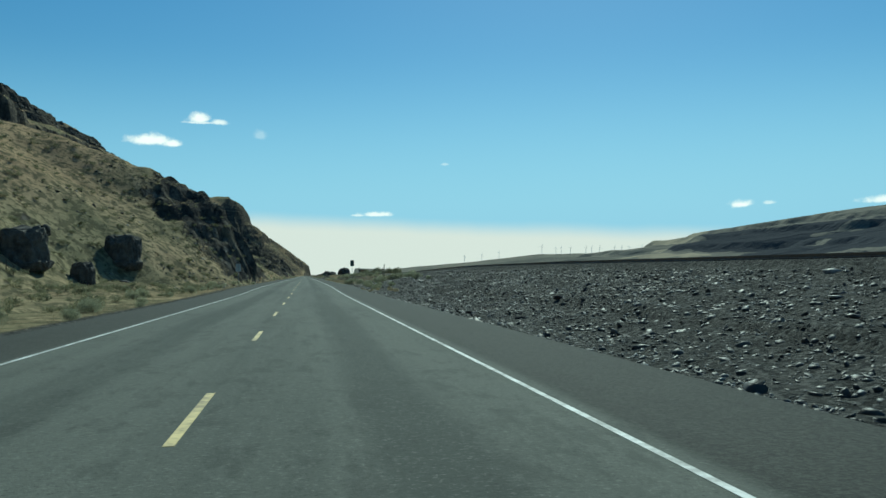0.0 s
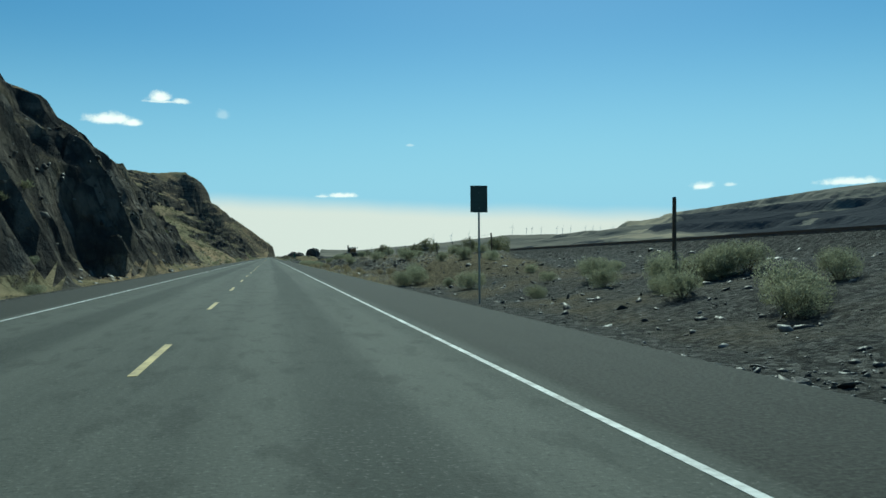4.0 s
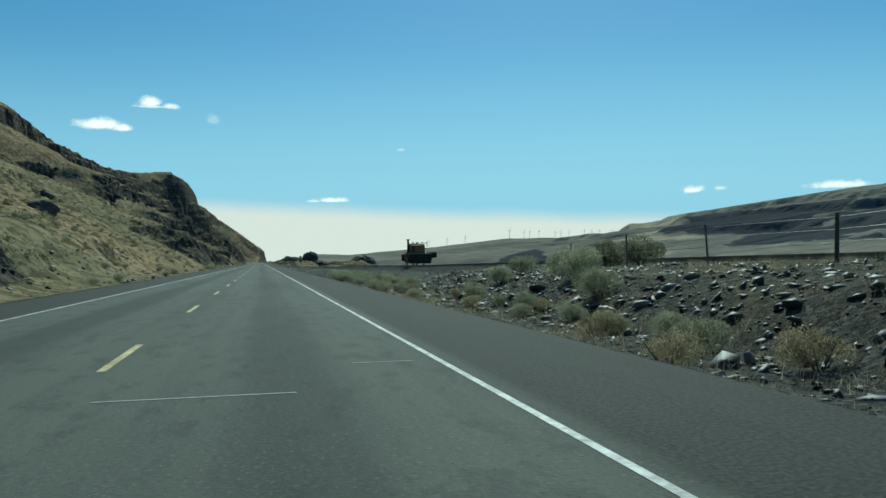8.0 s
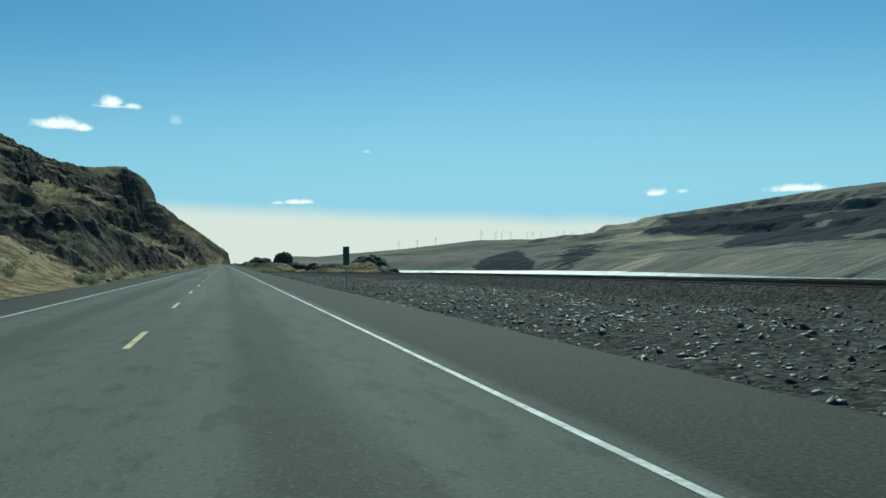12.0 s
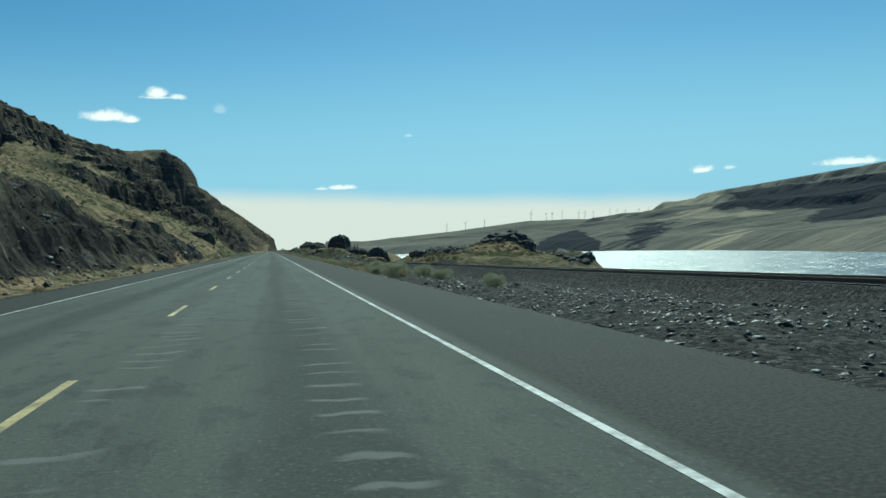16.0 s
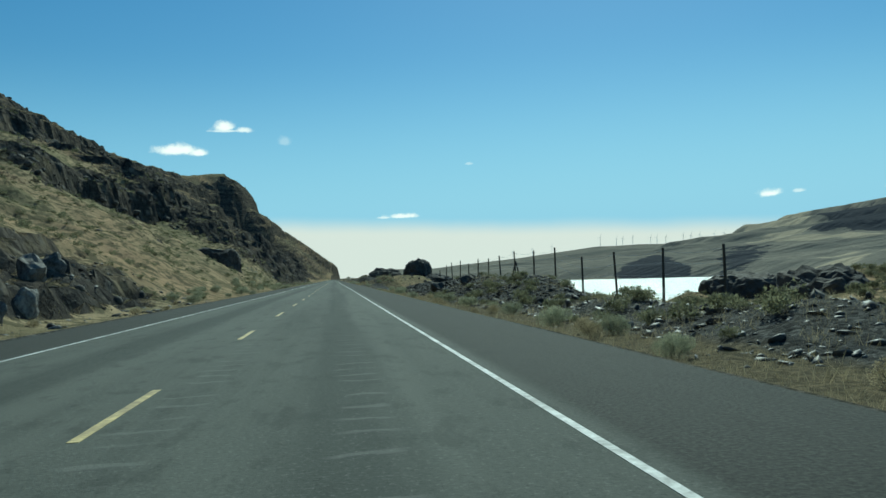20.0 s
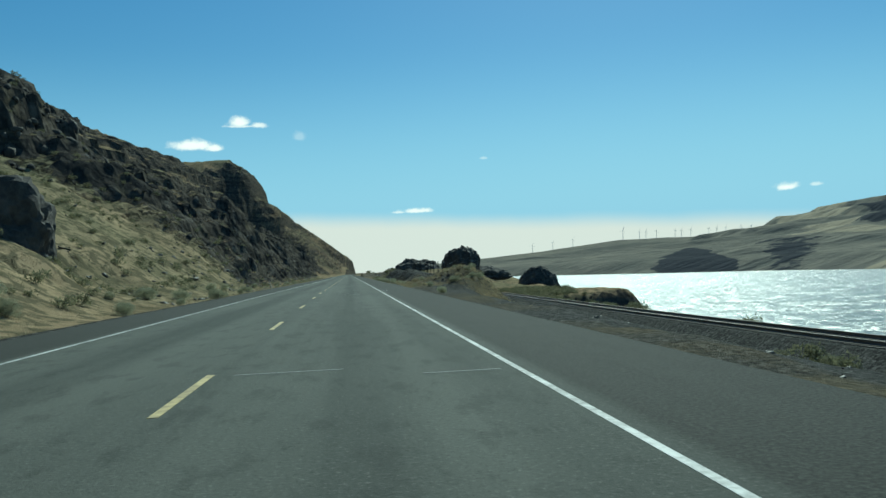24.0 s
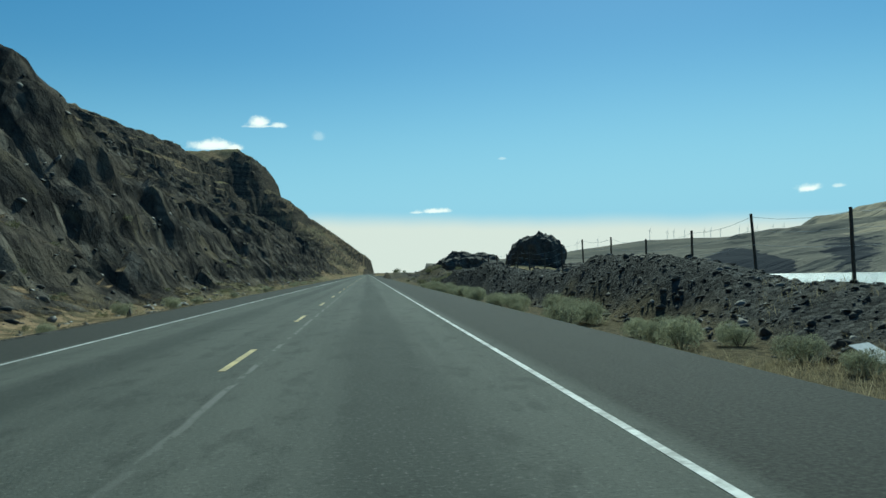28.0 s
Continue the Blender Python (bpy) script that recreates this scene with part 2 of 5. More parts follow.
def hillside():
    """Dry grass with dark sage, and bare basalt where the rock attribute says so or where it is steep."""
    mat, n, shader, place = surface("hillside", 0.95, 0.0, 0.0)
    up = n.add("ShaderNodeSeparateXYZ")
    n.put(up.inputs[0], n.add("ShaderNodeNewGeometry").outputs["True Normal"])
    wide = n.noise(place, 0.02, 4.0)
    mid = n.noise(place, 0.16, 5.0, 0.6)
    fine = n.noise(place, 1.1, 6.0, 0.7)
    grit = n.noise(place, 7.0, 4.0, 0.7)
    grass = n.mix(n.step(mid, 0.36, 0.6), (0.185, 0.148, 0.092), (0.325, 0.255, 0.158))
    grass = n.mix(n.math("MULTIPLY", n.step(wide, 0.46, 0.62), 0.7), grass, (0.335, 0.235, 0.145))
    grass = n.mix(n.math("MULTIPLY", n.step(wide, 0.5, 0.38), 0.5), grass, (0.19, 0.185, 0.11))
    clump = n.noise(place, 0.55, 3.0, 0.6)
    sage = n.step(n.math("ADD", n.math("MULTIPLY", fine, 0.5), n.math("MULTIPLY", clump, 0.5)), 0.47, 0.545)
    grass = n.mix(n.math("MULTIPLY", sage, 0.8), grass, (0.092, 0.086, 0.056))
    # upright cracks and faces of the basalt
    crack = n.noise(n.stretch(place, 1.0, 1.0, 0.5), 0.75, 5.0, 0.62)
    wide_crack = n.noise(n.stretch(place, 1.0, 1.0, 0.3), 0.16, 3.0, 0.5)
    # rock tones are raised to stand in for the windscreen's veil
    rock = n.mix(n.step(crack, 0.38, 0.62), (0.042, 0.039, 0.036), (0.125, 0.108, 0.088))
    blocks = n.add("ShaderNodeTexVoronoi")
    n.put(blocks.inputs["Vector"], n.stretch(place, 1.0, 1.0, 0.6))
    blocks.inputs["Scale"].default_value = 0.8
    pick = n.add("ShaderNodeSeparateColor")
    n.put(pick.inputs[0], blocks.outputs["Color"])
    # some blocks are paled at random to look like sunlit facets
    rock = n.mix(n.math("MULTIPLY", n.step(pick.outputs[0], 0.6, 1.0), 0.65), rock, (0.2, 0.178, 0.148))
    rock = n.mix(n.math("MULTIPLY", n.step(blocks.outputs["Distance"], 0.45, 0.75), 0.6), rock, (0.03, 0.029, 0.028))
    rock = n.mix(n.math("MULTIPLY", n.step(wide_crack, 0.54, 0.64), 0.45), rock, (0.12, 0.10, 0.078))
    rock = n.mix(n.math("MULTIPLY", n.step(grit, 0.6, 0.72), 0.3), rock, (0.15, 0.13, 0.105))
    rock = n.mix(n.math("MULTIPLY", n.step(mid, 0.56, 0.64), 0.5), rock, (0.17, 0.14, 0.09))
    layer = n.noise(n.stretch(place, 0.05, 0.05, 1.0), 0.3, 4.0, 0.6)
    rock = n.mix(n.math("MULTIPLY", n.step(layer, 0.5, 0.38), 0.7), rock, (0.038, 0.037, 0.036))
    rock = n.mix(n.math("MULTIPLY", n.step(layer, 0.56, 0.64), 0.4), rock, (0.12, 0.105, 0.08))
    bare = n.add("ShaderNodeAttribute")
    bare.attribute_name = "rock"
    steep = n.step(up.outputs[2], 0.66, 0.4)
    share = n.math("ADD", n.math("ADD", bare.outputs["Fac"], n.math("MULTIPLY", steep, 0.6)), n.math("MULTIPLY", n.math("SUBTRACT", fine, 0.5), 0.8))
    share = n.math("ADD", share, n.math("MULTIPLY", n.math("SUBTRACT", mid, 0.5), 0.9))
    # dry grass keeps to the ledges
    share = n.math("SUBTRACT", share, n.math("MULTIPLY", n.step(up.outputs[2], 0.78, 0.93), 0.3))
    colour = n.mix(n.step(share, 0.34, 0.56), grass, rock)
    n.put(shader.inputs["Base Color"], colour)
    high = n.math("ADD", n.math("MULTIPLY", fine, 0.55), n.math("MULTIPLY", grit, 0.08))
    face = n.math("ADD", crack, n.math("MULTIPLY", n.math("SUBTRACT", pick.outputs[1], blocks.outputs["Distance"]), 0.6))
    high = n.math("ADD", high, n.math("MULTIPLY", face, n.step(share, 0.34, 0.54)))
    bumped(n, shader, high, 1.0, 0.55)
    return mat


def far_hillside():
    """Treeless slopes beyond the river: tan scree fans and grey grass paled for haze, and dark basalt bands."""
    mat, n, shader, place = surface("far hillside", 0.95, 0.0, 0.0)
    up = n.add("ShaderNodeSeparateXYZ")
    n.put(up.inputs[0], n.add("ShaderNodeNewGeometry").outputs["True Normal"])
    wide = n.noise(n.stretch(place, 0.35, 1.0, 1.0), 0.0045, 5.0, 0.6)
    mid = n.noise(place, 0.018, 5.0, 0.6)
    fine = n.noise(place, 0.07, 4.0, 0.6)
    # runnels down the slope and beds along it
    runnel = n.noise(n.stretch(place, 0.1, 1.0, 0.1), 0.013, 5.0, 0.6)
    layer = n.noise(n.stretch(place, 0.03, 0.03, 1.0), 0.11, 4.0, 0.6)
    # grass and scree colours are lifted to stand in for distance haze
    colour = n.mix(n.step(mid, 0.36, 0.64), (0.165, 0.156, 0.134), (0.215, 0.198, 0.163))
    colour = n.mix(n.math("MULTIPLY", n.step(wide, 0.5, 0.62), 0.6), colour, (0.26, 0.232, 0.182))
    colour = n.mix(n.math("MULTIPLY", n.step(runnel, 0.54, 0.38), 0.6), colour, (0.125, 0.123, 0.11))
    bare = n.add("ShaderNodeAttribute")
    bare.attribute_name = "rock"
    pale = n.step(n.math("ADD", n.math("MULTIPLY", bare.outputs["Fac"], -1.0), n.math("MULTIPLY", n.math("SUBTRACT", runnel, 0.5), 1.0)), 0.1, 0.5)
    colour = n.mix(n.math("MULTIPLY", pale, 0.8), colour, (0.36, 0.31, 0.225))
    ragged = n.math("ADD", n.math("ADD", n.math("MULTIPLY", mid, 0.9), n.math("MULTIPLY", fine, 0.9)), n.math("ADD", n.math("MULTIPLY", layer, 1.3), n.math("MULTIPLY", runnel, 0.9)))
    dark = n.math("ADD", bare.outputs["Fac"], n.math("MULTIPLY", n.math("SUBTRACT", ragged, 2.0), 0.75))
    # basalt, with the shade of its faces and the haze's blue in the colour
    colour = n.mix(n.math("MULTIPLY", n.step(dark, 0.36, 0.5), 0.97), colour, (0.055, 0.058, 0.065))
    colour = n.mix(n.math("MULTIPLY", n.step(up.outputs[2], 0.85, 0.72), 0.6), colour, (0.09, 0.088, 0.085))
    n.put(shader.inputs["Base Color"], colour)
    bumped(n, shader, n.math("ADD", n.math("MULTIPLY", runnel, 1.6), n.math("ADD", n.math("MULTIPLY", mid, 0.6), n.math("MULTIPLY", fine, 0.25))), 0.8, 14.0)
    return mat


def rubble_ground():
    """Black basalt gravel, with tan dry soil and grass in patches."""
    mat, n, shader, place = surface("gravel", 0.95, 0.0, 0.02)
    mid = n.noise(place, 0.12, 4.0, 0.6)
    fine = n.noise(place, 5.5, 5.0, 0.7)
    grit = n.noise(place, 22.0, 3.0, 0.7)
    colour = n.mix(n.step(fine, 0.35, 0.65), (0.036, 0.036, 0.034), (0.105, 0.102, 0.093))
    colour = n.mix(n.math("MULTIPLY", n.step(grit, 0.58, 0.7), 0.5), colour, (0.16, 0.157, 0.148))
    cells = n.add("ShaderNodeTexVoronoi")
    n.put(cells.inputs["Vector"], place)
    cells.inputs["Scale"].default_value = 7.0
    pick = n.add("ShaderNodeSeparateColor")
    n.put(pick.inputs[0], cells.outputs["Color"])
    colour = n.mix(n.math("MULTIPLY", n.step(pick.outputs[0], 0.62, 0.98), 0.75), colour, (0.15, 0.145, 0.132))
    colour = n.mix(n.math("MULTIPLY", n.step(pick.outputs[1], 0.5, 0.1), 0.6), colour, (0.02, 0.02, 0.0195))
    soil = n.add("ShaderNodeAttribute")
    soil.attribute_name = "soil"
    share = n.step(n.math("ADD", soil.outputs["Fac"], n.math("MULTIPLY", n.math("SUBTRACT", mid, 0.5), 1.2)), 0.35, 0.75)
    dry = n.mix(n.step(fine, 0.4, 0.62), (0.075, 0.065, 0.042), (0.17, 0.138, 0.083))
    colour = n.mix(share, colour, dry)
    n.put(shader.inputs["Base Color"], colour)
    lumps = n.math("MULTIPLY", n.math("SUBTRACT", pick.outputs[2], cells.outputs["Distance"]), n.math("SUBTRACT", 0.8, n.math("MULTIPLY", share, 0.7)))
    bumped(n, shader, n.math("ADD", n.math("ADD", fine, lumps), n.math("MULTIPLY", grit, 0.5)), 0.9, 0.08)
    return mat


def river_water():
    """Wind-ruffled water: small facets scatter the sun into glitter."""
    mat, n, shader, place = surface("river water", 0.33, 0.0, 0.5)
    shader.inputs["Base Color"].default_value = (0.02, 0.03, 0.028, 1)
    total = None
    for scale, lift in ((0.05, 0.2), (0.25, 0.55), (1.0, 0.8), (4.0, 0.7)):
        node = n.add("ShaderNodeTexNoise")
        n.put(node.inputs["Vector"], n.stretch(place, 1.0, 0.6, 1.0))
        node.inputs["Scale"].default_value, node.inputs["Detail"].default_value = scale, 2.0
        lean = n.add("ShaderNodeVectorMath")
        lean.operation = "MULTIPLY_ADD"
        n.put(lean.inputs[0], node.outputs["Color"])
        lean.inputs[1].default_value, lean.inputs[2].default_value = (2 * lift, 2 * lift, 0), (-lift, -lift, 0)
        if total is None:
            total = lean.outputs[0]
        else:
            both = n.add("ShaderNodeVectorMath")
            n.put(both.inputs[0], total)
            n.put(both.inputs[1], lean.outputs[0])
            total = both.outputs[0]
    upright = n.add("ShaderNodeVectorMath")
    n.put(upright.inputs[0], total)
    upright.inputs[1].default_value = (0, 0, 1)
    unit = n.add("ShaderNodeVectorMath")
    unit.operation = "NORMALIZE"
    n.put(unit.inputs[0], upright.outputs[0])
    n.put(shader.inputs["Normal"], unit.outputs[0])
    return mat


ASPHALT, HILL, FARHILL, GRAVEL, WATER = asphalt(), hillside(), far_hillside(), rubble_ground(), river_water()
WHITE = mottled("worn white paint", (0.22, 0.22, 0.21), (0.60, 0.60, 0.58), 9.0, 0.7, 0.15, 0.003)
YELLOW = mottled("worn yellow paint", (0.24, 0.19, 0.10), (0.62, 0.49, 0.22), 7.0, 0.7, 0.15, 0.003)
# basalt darks are lifted likewise, in place of veiling glare
BASALT = mottled("basalt", (0.036, 0.034, 0.032), (0.115, 0.102, 0.086), 1.6, 0.92, 0.9, 0.12)
STONE = mottled("broken stone", (0.05, 0.047, 0.043), (0.21, 0.195, 0.175), 5.0, 0.85, 0.4, 0.03, own=True)
SAGE = leafy("sagebrush leaves", (0.185, 0.19, 0.12), (0.36, 0.365, 0.25))
STRAW = leafy("dry grass", (0.19, 0.16, 0.095), (0.40, 0.34, 0.215))
SCRUB = leafy("dark scrub leaves", (0.085, 0.088, 0.05), (0.22, 0.215, 0.13))
TWIG = plain("twig wood", (0.11, 0.09, 0.07), 0.9)
POLE = plain("weathered pole wood", (0.10, 0.08, 0.06), 0.9)
STEEL = plain("galvanised steel", (0.32, 0.33, 0.33), 0.45, 0.8)
DARK = plain("dark rubber", (0.02, 0.02, 0.02), 0.8)
RAIL = plain("worn rail steel", (0.17, 0.14, 0.115), 0.55, 0.2)
SLEEPER = plain("creosoted sleeper", (0.10, 0.085, 0.072), 0.9)
ORANGE = plain("weathered orange paint", (0.22, 0.115, 0.048), 0.75)
FILLER = plain("pale crack filler", (0.30, 0.30, 0.28), 0.9)
GLASS = plain("dark cab glass", (0.02, 0.03, 0.03), 0.08)
TURBINE = plain("white turbine paint", (0.75, 0.76, 0.77), 0.4)
SIGNFACE = plain("sign back aluminium", (0.45, 0.46, 0.45), 0.55, 0.0)
DARKSIGN = plain("dark green sign sheeting", (0.035, 0.06, 0.05), 0.5)
GREEN = plain("green sign sheeting", (0.02, 0.11, 0.07), 0.5)
WHITESIGN = plain("white sign sheeting", (0.75, 0.75, 0.72), 0.5)


# ---- the lie of the land ----
def lattice(ix, iy, seed):
    h = (ix.astype(np.int64) * 374761393 + iy.astype(np.int64) * 668265263 + seed * 982451653) & 0xFFFFFFFF
    h = ((h ^ (h >> 13)) * 1274126177) & 0xFFFFFFFF
    return ((h ^ (h >> 16)) & 0xFFFF) / 65535.0


def value_noise(x, y, seed=0):
    x, y = np.asarray(x, float), np.asarray(y, float)
    ix, iy = np.floor(x), np.floor(y)
    fx, fy = x - ix, y - iy
    fx, fy = fx * fx * (3 - 2 * fx), fy * fy * (3 - 2 * fy)
    a, b = lattice(ix, iy, seed), lattice(ix + 1, iy, seed)
    c, d = lattice(ix, iy + 1, seed), lattice(ix + 1, iy + 1, seed)
    return (a * (1 - fx) + b * fx) * (1 - fy) + (c * (1 - fx) + d * fx) * fy - 0.5


def fbm(x, y, size, octaves=4, seed=0, rough=0.5):
    total, gain = 0.0, 1.0
    for k in range(octaves):
        total = total + gain * value_noise(x / size + 17.3 * k, y / size - 9.1 * k, seed + k)
        size, gain = size * 0.5, gain * rough
    return total


def smooth(v, low, high):
    s = np.clip((v - low) / (high - low), 0, 1)
    return s * s * (3 - 2 * s)


def bend(y):
    """The road swings gently to the right far ahead."""
    return 1.5e-5 * np.maximum(np.asarray(y, float) - 1400.0, 0.0) ** 2


def dip(y):
    """A slight hollow in the road at the start of the drive."""
    return -0.19 * (1 - smooth(np.asarray(y, float), 55.0, 95.0))


def band(y, a, b, soft):
    return smooth(y, a - soft, a + soft) * (1 - smooth(y, b - soft, b + soft))


WATER_Z = -18.0
RIDGE_Y = [-200, 400, 600, 800, 910, 1060, 1130, 1234, 1470, 1580, 1750, 5000]
RIDGE_Z = [126, 129, 130, 134, 126, 121, 119, 124, 136, 142, 150, 150]
RAIL_X = 22.5
RAIL_Y = [-200, 28, 68, 110, 190, 242, 323, 403, 457, 524, 671, 700, 5000]
RAIL_Z = [1.6, 1.7, 2.0, 2.1, 1.4, 1.05, 0.3, -0.15, -0.65, -1.3, -2.4, -2.5, -2.5]
# steep basalt cuts beside the road: from, to, foot, top (metres from the centre line), height
CUTS = [(143, 190, 9.5, 19, 14.0), (186, 228, 10.5, 26, 6.5), (195, 264, 10.5, 16, 4.5), (400, 515, 10.5, 17, 3.4), (515, 600, 10.5, 13.5, 2.0), (752, 960, 10, 40, 10.5), (960, 1250, 14, 40, 9.0)]
# rubble banks on the river side: from, to, foot, top, height
BANKS = [(150, 262, 9.5, 12.5, 0.8), (575, 640, 8.8, 13.0, 1.9), (546, 572, 8.8, 14.0, 1.1), (724, 771, 9.7, 13.8, 2.45), (771, 850, 9.6, 12.2, 2.85), (850, 935, 10, 17, 2.4)]


# basalt ledges: metres from the road, height, seed, and the stretches of road that they stand beside
LEDGES = [(36, 4.5, 40, -50, 132), (42, 5.0, 43, 690, 1100), (72, 6.0, 41, 690, 1400), (112, 8.5, 42, 300, 1800)]


def ledge_line(at, y, seed, start, end):
    """How far from the road a basalt ledge runs, and how much of it stands out."""
    line = at + 14 * fbm(y * 0, y, 70, 4, seed) + 6 * fbm(y * 0, y, 20, 3, seed + 9)
    return line, np.clip(fbm(y * 0, y, 55, 3, seed + 5) * 2.4 + 0.38, 0, 1.2) * band(y, start, end, 14)


def rim_line(y):
    return 172 + 14 * fbm(y * 0, y, 80, 4, 51) + 7 * fbm(y * 0, y, 18, 3, 55)


def columns(y, wide, seed):
    """Upright basalt columns: one random depth for each stretch of the face."""
    y = y + wide * 0.9 * fbm(y * 0, y, wide * 2.3, 2, seed)
    return lattice(np.floor(y / wide), np.floor(y * 0), seed) - 0.5


def left_height(u, y):
    ridge = np.interp(y, RIDGE_Y, RIDGE_Z)
    wob = fbm(u, y, 90, 4, 3)
    toe = 8.6 + 1.2 * fbm(u * 0, y, 60, 3, 9) + 13.5 * (1 - smooth(y, 104, 134))
    run = np.maximum(u - toe, 0)
    slope = 0.49 + 0.14 * fbm(u * 0.3, y, 120, 3, 5) + 0.2 * (1 - smooth(y, 100, 150))
    z = -0.25 * smooth(u, 6.2, 7.2) + (run - 0.1 * np.maximum(u - 60, 0)) * slope * smooth(run, -4, 9)
    for a, b, foot, top, high in CUTS:
        jag = 2.2 * fbm(u * 0, y, 11, 4, 21) + 1.5 * fbm(u, y, 4, 3, 22) + 1.8 * columns(y, 4.2, 23) + 1.1 * columns(y, 1.9, 24)
        lip = high * (0.8 + 0.7 * fbm(u * 0, y, 30, 3, 31))
        grown = smooth(u + jag, foot, foot + (top - foot) * 0.45) * 0.75 + 0.25 * smooth(u + jag, foot, top)
        z = z + band(y, a, b, 14) * lip * grown * (1 - 0.85 * smooth(u, top + 4, top + 60))
    # basalt ledges on the upper slope
    for at, high, seed, start, end in LEDGES:
        line, much = ledge_line(at, y, seed, start, end)
        line = line + 2.5 * columns(y, 6.5, seed)
        z = z + high * much * smooth(u, line, line + 2.2)
    # layered basalt: benches and risers
    mask = smooth(fbm(u, y, 75, 3, 45) + 0.25 * fbm(u, y, 14, 3, 46), -0.06, 0.16) * smooth(u, 16, 45)
    tier = z + 3.0 * fbm(u, y, 40, 3, 47)
    rung = tier / 11.0
    stepped = (np.floor(rung) + smooth(rung - np.floor(rung), 0.5, 0.92)) * 11.0 + (z - tier)
    z = z + (stepped - z) * mask * 0.2
    z = np.where(u > 45, np.minimum(z, u * (ridge - 2) / 200.0 * 0.96), z)
    low = z
    cap_line = rim_line(y) + 4 * columns(y, 9.0, 57)
    cap = smooth(u, cap_line - 30, cap_line - 26) * 0.3 + smooth(u, cap_line, cap_line + 3.5) * 0.45 + smooth(u, 120, 200) * 0.25
    z = low * (1 - smooth(u, 110, 200)) + np.minimum(low, ridge) * smooth(u, 110, 200)
    # the rim is broken into level blocks
    knock = (9.0 * fbm(u * 0, y, 110, 4, 52) + 1.5) / 2.4
    crown = ridge - 1.0 + (np.floor(knock) + smooth(knock - np.floor(knock), 0.8, 1.0)) * 2.4
    z = z + np.maximum(crown - z, 0) * cap
    z = np.where(u > 200, np.minimum(z, crown - (u - 200) * 0.06), z)
    limit = 1.1 + u * (crown - 1.5) / 200.0 * 0.985
    z = np.where(u > 60, np.minimum(z, limit), z)
    # the far butte and the nose that ends the hill
    shape = np.interp(u, [-10, 2, 94, 98, 136, 141, 152, 170, 400], [0, 5, 77, 97, 126, 147, 165, 175, 181])
    shape = shape + 3.5 * fbm(u, y, 40, 4, 61) * smooth(u, 5, 40)
    far = smooth(y, 1820, 1905)
    step_back = 1 - smooth(y, 2080, 2130)
    nose = np.interp(u, [-10, 4, 10, 99, 108, 400], [0, 3, 30, 96, 98, 103]) + 4 * fbm(u, y, 50, 4, 62) * smooth(u, 5, 40)
    shape = shape * step_back + nose * (1 - step_back)
    z = z * (1 - far) + shape * far
    z = z * (1 - smooth(y, 2560, 2680))
    craggy = smooth(fbm(u, y, 60, 3, 73), -0.12, 0.2)
    rough = 0.55 * fbm(u, y, 2.4, 3, 71) + (0.45 + 3.4 * bareness(u, y)) * fbm(u, y, 10, 4, 72, 0.62) + 1.4 * craggy * fbm(u, y, 28, 3, 74) + 1.5 * wob * smooth(u, 20, 80)
    # upright ribs and clefts down the bare faces
    rough = rough + bareness(u, y) * (3.0 * fbm(u * 0.45, y, 9, 3, 181, 0.6) + 1.5 * np.abs(fbm(u * 0.3, y, 3.2, 2, 184)))
    z = z + rough * smooth(u, 8, 16)
    # broken faces: every block stands a little higher or lower than the next
    torn = bareness(u, y) * smooth(u, 9.5, 12.5) * (1 - smooth(u, 90, 130))
    for size, rise, seed in ((3.4, 1.5, 191), (1.5, 0.7, 193)):
        bu, by = u / size + 0.7 * fbm(u, y, size * 2, 2, seed), y / size + 0.7 * fbm(u, y, size * 2, 2, seed + 1)
        z = z + torn * rise * (lattice(np.floor(bu), np.floor(by), seed) - 0.5)
    # blocky basalt: low risers and ledges wherever the rock is bare
    bare = np.maximum(bareness(u, y), 0.9 * smooth(y, 1780, 1900)) * smooth(u, 9.5, 13)
    for size, seed, share in ((3.4, 151, 0.4), (13.0, 155, 0.85)):
        if size > 5:
            bare = bare * smooth(u, 60, 120)
        tilt = z + 0.55 * size * fbm(u, y, size * 5, 3, seed) + 0.3 * size * fbm(u, y, size * 1.3, 2, seed + 2)
        rung = tilt / size
        z = z + share * (1 - 0.65 * smooth(y, 1750, 1850)) * bare * ((np.floor(rung) + smooth(rung - np.floor(rung), 0.4, 0.8)) * size - tilt)
    return z


def shore_x(y):
    return 58 + 10 * fbm(y * 0, y, 120, 3, 81)


